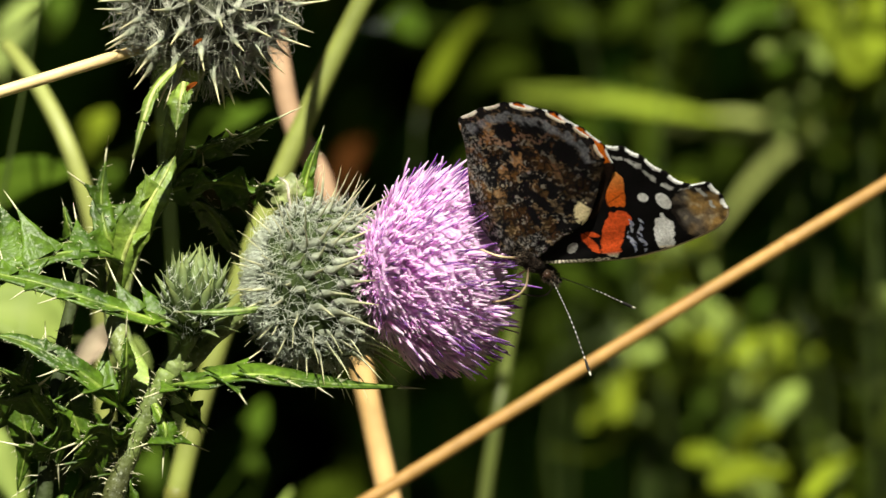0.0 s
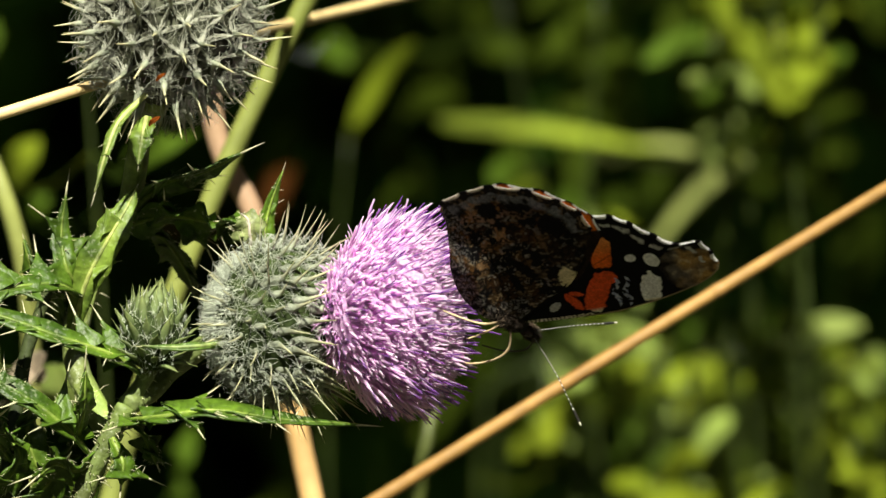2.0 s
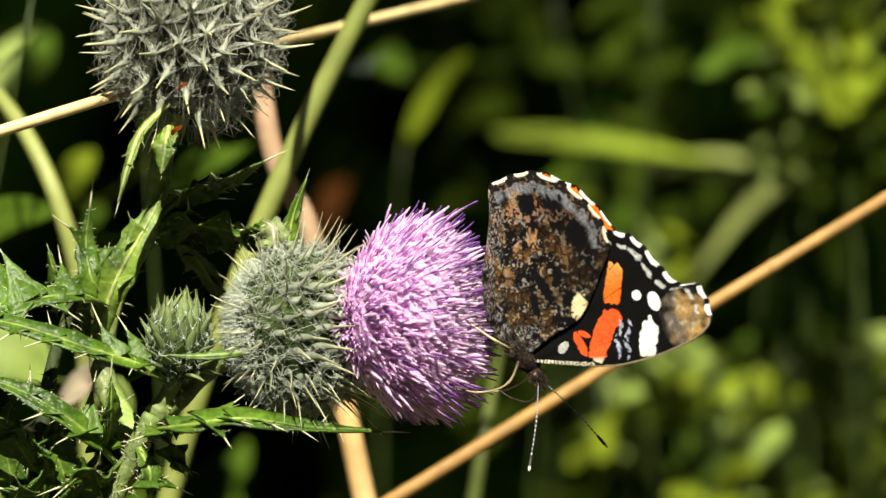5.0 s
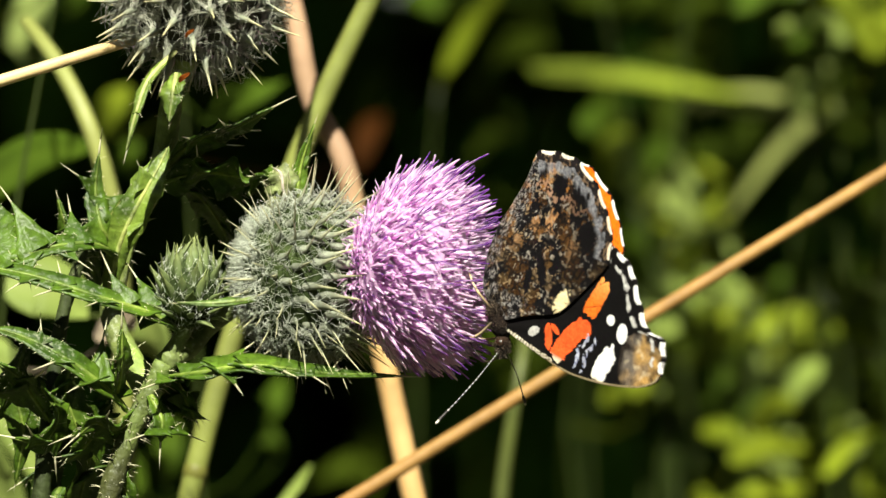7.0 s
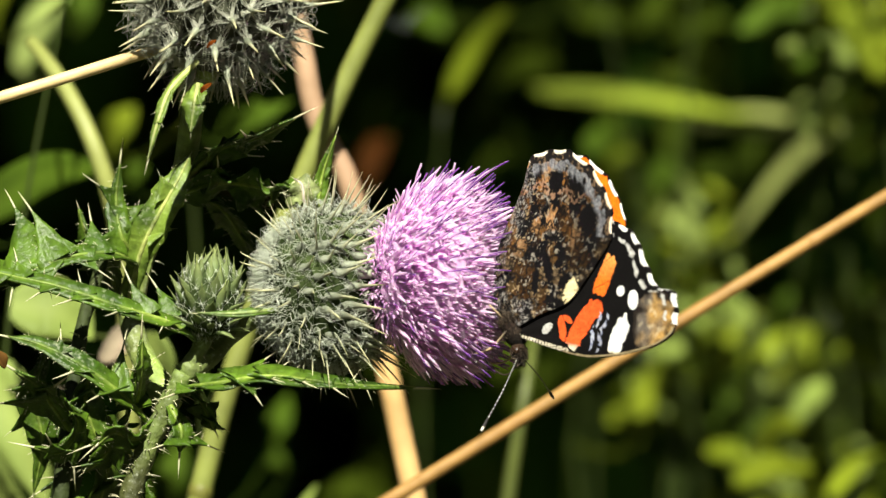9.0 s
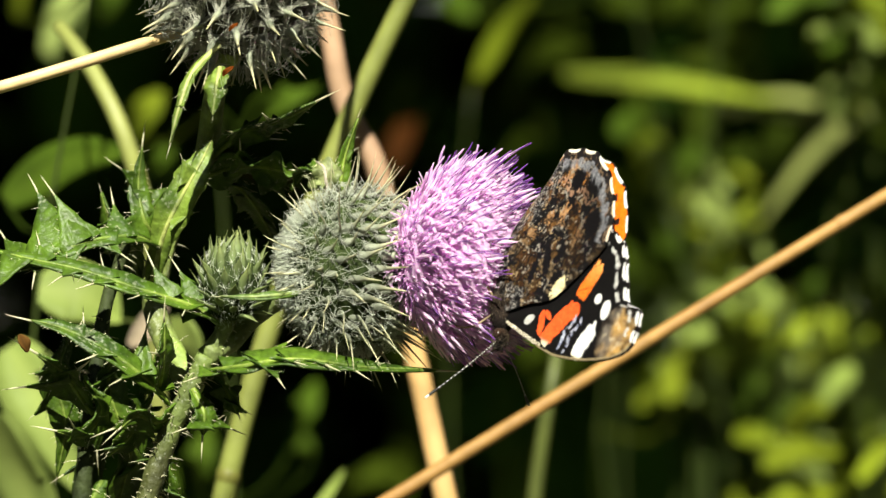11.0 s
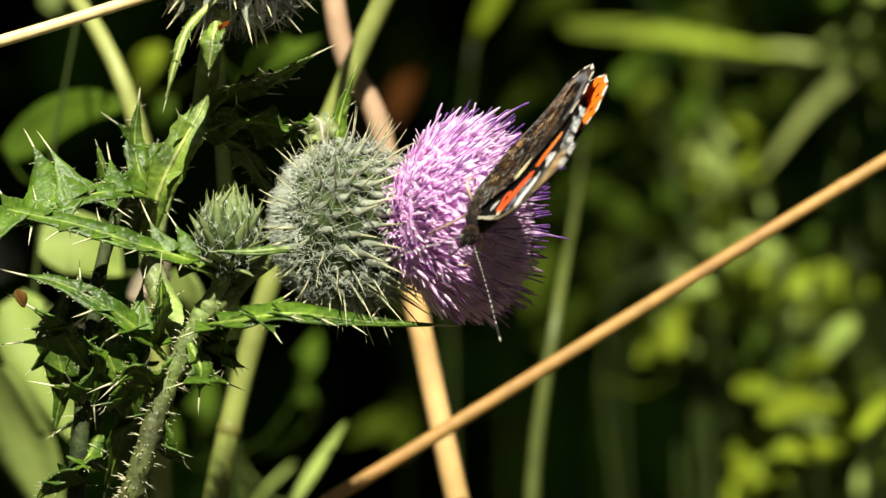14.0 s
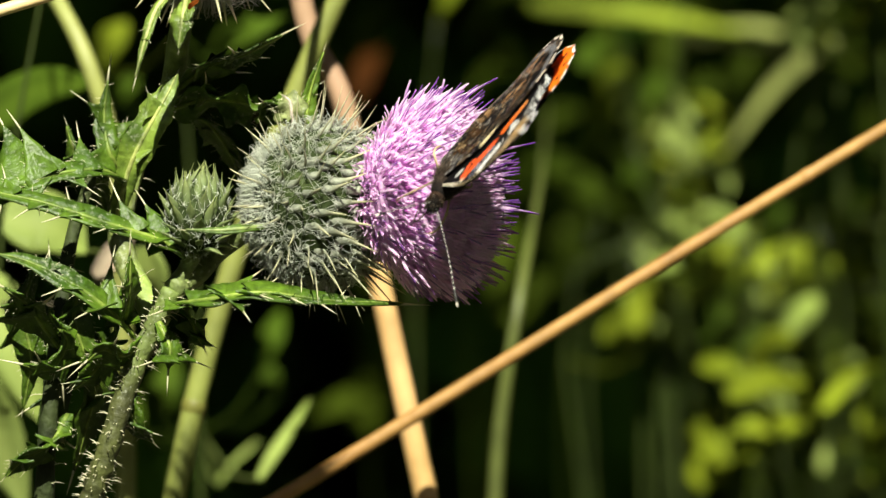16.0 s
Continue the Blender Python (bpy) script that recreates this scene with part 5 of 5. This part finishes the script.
for sg, pts in ((-1, ((0, 0, -1.2), (-1.2, -3.2, -2.6), (-7.0, -4.8, -3.0), (-9.5, -4.6, -2.4))), (-1, ((-1.0, 1.6, -1.4), (-3.0, 3.4, -3.4), (-7.2, 5.8, -3.0), (-9.4, 6.6, -2.0))),
                (1, ((0, 0, 1.6), (-1.4, -2.6, 3.4), (-6.4, -5.4, 4.2), (-9.0, -5.6, 3.6))), (1, ((-1.0, 1.6, 1.8), (-3.0, 3.0, 3.8), (-7.0, 4.6, 4.0), (-9.0, 5.0, 3.2)))):
    lg = Build()
    path = smooth_path([Vector((x, BY * 0.5 + y, z)) * MM for x, z, y in pts], 18)
    lg.tube(path, [0.00020 - 0.00008 * i / 18 + (0.00006 if i in (6, 12) else 0) for i in range(19)], 6, [mixc((0.08, 0.05, 0.03), TAN, i / 6) for i in range(19)])
    part("leg", lg, M_LEG, butterfly, "jointed tan leg")


# ---- what moves ----
def motions():
    walk(thistle, [
    (0, pose(ROOT[0], ROOT[1], 0.0007, 0, 0.24, 0)),
    (0.5, pose(ROOT[0], ROOT[1], -0.0002, 0, 0.42, 0)),
    (1, pose(ROOT[0], ROOT[1], 0.0013, 0, 1.10, 0)),
    (1.5, pose(ROOT[0], ROOT[1], 0.0031, 0, 2.11, 0)),
    (2, pose(ROOT[0], ROOT[1], -0.0002, 0, 1.05, 0)),
    (2.5, pose(ROOT[0], ROOT[1], 0.0008, 0, 1.63, 0)),
    (3, pose(ROOT[0], ROOT[1], 0.0021, 0, 1.28, 0)),
    (3.2, pose(ROOT[0], ROOT[1], 0.0011, 0, 0.79, 0)),
    (5.5, pose(ROOT[0], ROOT[1], -0.0005, 0, -0.08, 0)),
    (6, pose(ROOT[0], ROOT[1], -0.0014, 0, -0.61, 0)),
    (6.5, pose(ROOT[0], ROOT[1], -0.0011, 0, -0.25, 0)),
    (7, pose(ROOT[0], ROOT[1], -0.0015, 0, -0.40, 0)),
    (7.5, pose(ROOT[0], ROOT[1], -0.0005, 0, -0.14, 0)),
    (8, pose(ROOT[0], ROOT[1], 0.0000, 0, 0.04, 0)),
    (8.5, pose(ROOT[0], ROOT[1], -0.0006, 0, -0.03, 0)),
    (9, pose(ROOT[0], ROOT[1], 0.0000, 0, 0.00, 0)),
    (11.5, pose(ROOT[0], ROOT[1], 0.0002, 0, -0.16, 0)),
    (12, pose(ROOT[0], ROOT[1], -0.0003, 0, -0.12, 0)),
    (12.5, pose(ROOT[0], ROOT[1], -0.0001, 0, -0.03, 0)),
    (13, pose(ROOT[0], ROOT[1], -0.0006, 0, 0.00, 0)),
    (13.5, pose(ROOT[0], ROOT[1], -0.0005, 0, -0.25, 0)),
    (14, pose(ROOT[0], ROOT[1], -0.0001, 0, -0.26, 0)),
    (14.5, pose(ROOT[0], ROOT[1], -0.0005, 0, -0.43, 0)),
    (15, pose(ROOT[0], ROOT[1], -0.0005, 0, -0.17, 0)),
    (15.5, pose(ROOT[0], ROOT[1], -0.0003, 0, -0.18, 0)),
    (16, pose(ROOT[0], ROOT[1], -0.0003, 0, -0.13, 0)),
    ])
    joint = L(490, 530)
    nod = ((0, 2.0, 0.0011), (0.5, 1.4, 0.0010), (1, 2.9, 0.0015), (1.5, 7.0, 0.0023), (2, 0.5, 0.0011), (2.5, 3.3, 0.0018), (3, 4.5, 0.0017), (3.2, 2.7, 0.0010), (5.5, -0.3, -0.0001), (6, -1.9, -0.0004), (6.5, -0.2, -0.0000), (7, -1.3, -0.0003), (7.5, -0.5, -0.0000), (8, 0.1, -0.0000), (8.5, -1.8, -0.0002), (9, 0.0, -0.0000), (11.5, 0.2, 0.0002), (12, -0.2, 0.0001), (12.5, -0.8, -0.0001), (13, -0.2, 0.0001), (13.5, -1.2, -0.0002), (14, -1.1, -0.0001), (14.5, -0.5, 0.0001), (15, 0.2, 0.0000), (15.5, -0.5, -0.0000), (16, -0.2, 0.0001))
    walk(flower, [(t, Matrix.Translation(joint + Vector((dx, 0, 0))) @ Matrix.Rotation(radians(-a), 4, "Y") @ Matrix.Translation(-joint)) for t, a, dx in nod])
    walk(butterfly, [
    (0, pose(0.0170, -0.0090, 0.3385, 34.0, -5.1, -23.7)),
    (0.5, pose(0.0182, -0.0090, 0.3356, 39.5, -2.7, -22.9)),
    (1, pose(0.0232, -0.0090, 0.3374, 36.4, -3.8, -21.4)),
    (1.5, pose(0.0300, -0.0090, 0.3409, 38.5, -12.4, -12.5)),
    (2, pose(0.0250, -0.0090, 0.3336, 44.5, -8.4, -15.9)),
    (2.5, pose(0.0290, -0.0090, 0.3348, 51.1, -5.3, -12.3)),
    (3, pose(0.0274, -0.0090, 0.3359, 56.7, 3.7, -9.5)),
    (3.2, pose(0.0239, -0.0090, 0.3352, 37.4, -5.1, -17.5)),
    (5.5, pose(0.0152, -0.0110, 0.3287, 6.7, 0.4, -35.2)),
    (6, pose(0.0112, -0.0111, 0.3277, 9.6, 0.8, -38.5)),
    (6.5, pose(0.0115, -0.0113, 0.3278, -8.9, 0.7, -44.6)),
    (7, pose(0.0090, -0.0114, 0.3259, -3.9, 23.1, -45.4)),
    (7.5, pose(0.0117, -0.0115, 0.3276, -11.5, 6.8, -44.4)),
    (8, pose(0.0116, -0.0117, 0.3293, -17.4, 2.2, -46.1)),
    (8.5, pose(0.0101, -0.0118, 0.3276, -7.7, 6.9, -44.3)),
    (9, pose(0.0103, -0.0119, 0.3275, -8.8, 8.4, -47.5)),
    (11.5, pose(0.0032, -0.0180, 0.3280, -25.2, 15.4, -68.0)),
    (12, pose(0.0030, -0.0195, 0.3302, -27.4, 12.7, -79.4)),
    (12.5, pose(0.0027, -0.0210, 0.3286, -28.4, 14.3, -71.5)),
    (13, pose(0.0031, -0.0220, 0.3319, -38.3, -1.2, -67.2)),
    (13.5, pose(-0.0000, -0.0230, 0.3303, -35.0, 6.8, -74.2)),
    (14, pose(0.0004, -0.0260, 0.3355, -38.2, -3.7, -75.3)),
    (14.5, pose(-0.0021, -0.0260, 0.3335, -39.3, 0.2, -81.6)),
    (15, pose(-0.0013, -0.0260, 0.3337, -40.7, 1.3, -80.9)),
    (15.5, pose(0.0004, -0.0260, 0.3351, -41.5, -3.4, -79.8)),
    (16, pose(0.0006, -0.0260, 0.3370, -39.8, -4.0, -76.7)),
    ])
    # the antennae swing on the head: seconds and the way each one points
    feelers = {
        -1: ((0, 0.25, -0.39, -0.88), (0.5, 0.20, -0.40, -0.89), (1, 0.18, -0.53, -0.83), (1.5, 0.37, -0.50, -0.78), (2, 0.27, -0.43, -0.86), (2.5, 0.13, -0.34, -0.93), (3, 0.17, -0.53, -0.83), (5.5, 0.24, -0.64, -0.73), (6, 0.29, -0.70, -0.65), (6.5, 0.20, -0.65, -0.73), (7, 0.10, -0.63, -0.77), (7.5, 0.36, -0.51, -0.78), (8, 0.39, -0.54, -0.75), (8.5, 0.27, -0.58, -0.77), (9, 0.33, -0.58, -0.75), (11.5, 0.22, -0.60, -0.77), (12.5, 0.25, -0.56, -0.79), (16, 0.70, -0.43, -0.58)),
        1: ((0, 0.49, 0.45, -0.74), (0.5, 0.48, 0.55, -0.68), (1, 0.37, 0.56, -0.74), (1.5, 0.71, 0.42, -0.57), (2, 0.64, 0.54, -0.55), (5.5, 0.27, 0.61, -0.74), (6, 0.39, 0.54, -0.75), (6.5, 0.42, 0.49, -0.76), (7, -0.18, 0.76, -0.63), (7.5, -0.26, 0.92, -0.29), (8, 0.43, 0.60, -0.68), (8.5, 0.17, 0.69, -0.71), (9, -0.35, 0.87, -0.34), (11.5, -0.28, 0.77, -0.57), (12, -0.12, 0.67, -0.73), (12.5, 0.06, 0.76, -0.64), (13, 0.14, 0.83, -0.54), (13.5, 0.19, 0.70, -0.68), (14, 0.03, 0.80, -0.60), (14.5, 0.04, 0.69, -0.72), (15, 0.06, 0.72, -0.69), (15.5, 0.29, 0.68, -0.67), (16, 0.23, 0.72, -0.65)),
    }
    for sg, rows in feelers.items():
        root = ANTENNA_ROOT[sg]
        walk(antennae[sg], [(t, Matrix.Translation(root) @ ANTENNA_WAY[sg].rotation_difference(Vector((x, y, z))).to_matrix().to_4x4() @ Matrix.Translation(-root)) for t, x, y, z in rows])
    opening = ((0, -1.6), (3.2, -1.6), (5.5, -0.4), (6, 0.0), (6.5, 1.4), (9, 2.2), (11.5, 3.5), (12, 12), (12.5, 3.5), (13, 5), (13.5, 5), (14, 4), (14.5, 3.5), (16, 3.5))
    pivot = Vector((-0.3, BY, 0.2)) * MM
    rows = [(t, Matrix.Translation(pivot) @ Matrix.Rotation(radians(a), 4, AXIS) @ Matrix.Translation(-pivot)) for t, a in opening]
    slip = Matrix.Translation(pivot) @ Matrix.Rotation(radians(4), 4, "Y") @ Matrix.Translation(-pivot)
    walk(far_hind, [(t, m @ slip) for t, m in rows])
    spread = ((0, 0.1), (3.2, 0.1), (5.5, 0.6), (9, 0.6), (11.5, 1), (12, 12), (12.5, 1.5), (13, 1.5), (14, 0.4), (16, 0.4))
    walk(far_fore, [(t, Matrix.Translation(pivot) @ Matrix.Rotation(radians(a), 4, AXIS) @ Matrix.Translation(-pivot)) for t, a in spread])
    rest_at = straw.location.copy()
    walk(straw, [(t, pose(rest_at.x + dx, rest_at.y, rest_at.z + dz)) for t, dx, dz in (
        (0, 0.0014, 0.0007),
        (0.5, 0.0025, -0.0002),
        (1, 0.0065, 0.0013),
        (1.5, 0.0125, 0.0031),
        (2, 0.0062, -0.0002),
        (2.5, 0.0097, 0.0008),
        (3, 0.0076, 0.0021),
        (3.2, 0.0047, 0.0011),
        (5.5, -0.0005, -0.0005),
        (6, -0.0036, -0.0014),
        (6.5, -0.0015, -0.0011),
        (7, -0.0024, -0.0015),
        (7.5, -0.0008, -0.0005),
        (8, 0.0003, 0.0000),
        (8.5, -0.0002, -0.0006),
        (9, 0.0000, 0.0000),
        (11.5, -0.0010, 0.0002),
        (12, -0.0007, -0.0003),
        (12.5, -0.0002, -0.0001),
        (13, 0.0000, -0.0006),
        (13.5, -0.0015, -0.0005),
        (14, -0.0015, -0.0001),
        (14.5, -0.0025, -0.0005),
        (15, -0.0010, -0.0005),
        (15.5, -0.0011, -0.0003),
        (16, -0.0008, -0.0003),
    )])
    at = leaning_stalk.location.copy()
    sway = ((0, -3), (0.5, 10), (1, 26), (1.5, 24), (2, 33), (2.5, 66), (3, 38), (3.2, 25), (4.4, -5), (5.3, -37), (5.5, 9), (6, 54), (6.5, -13), (7, -2), (7.5, 1), (8, -9), (8.5, -1), (9, 0), (11.5, -4), (12, 0), (12.5, 11), (13, 14), (13.5, 12), (14, 16), (14.5, 9), (15, 22), (15.5, 40), (16, 38))
    walk(leaning_stalk, [(t, pose(at.x, at.y, at.z - a / 10900)) for t, a in sway])


motions()
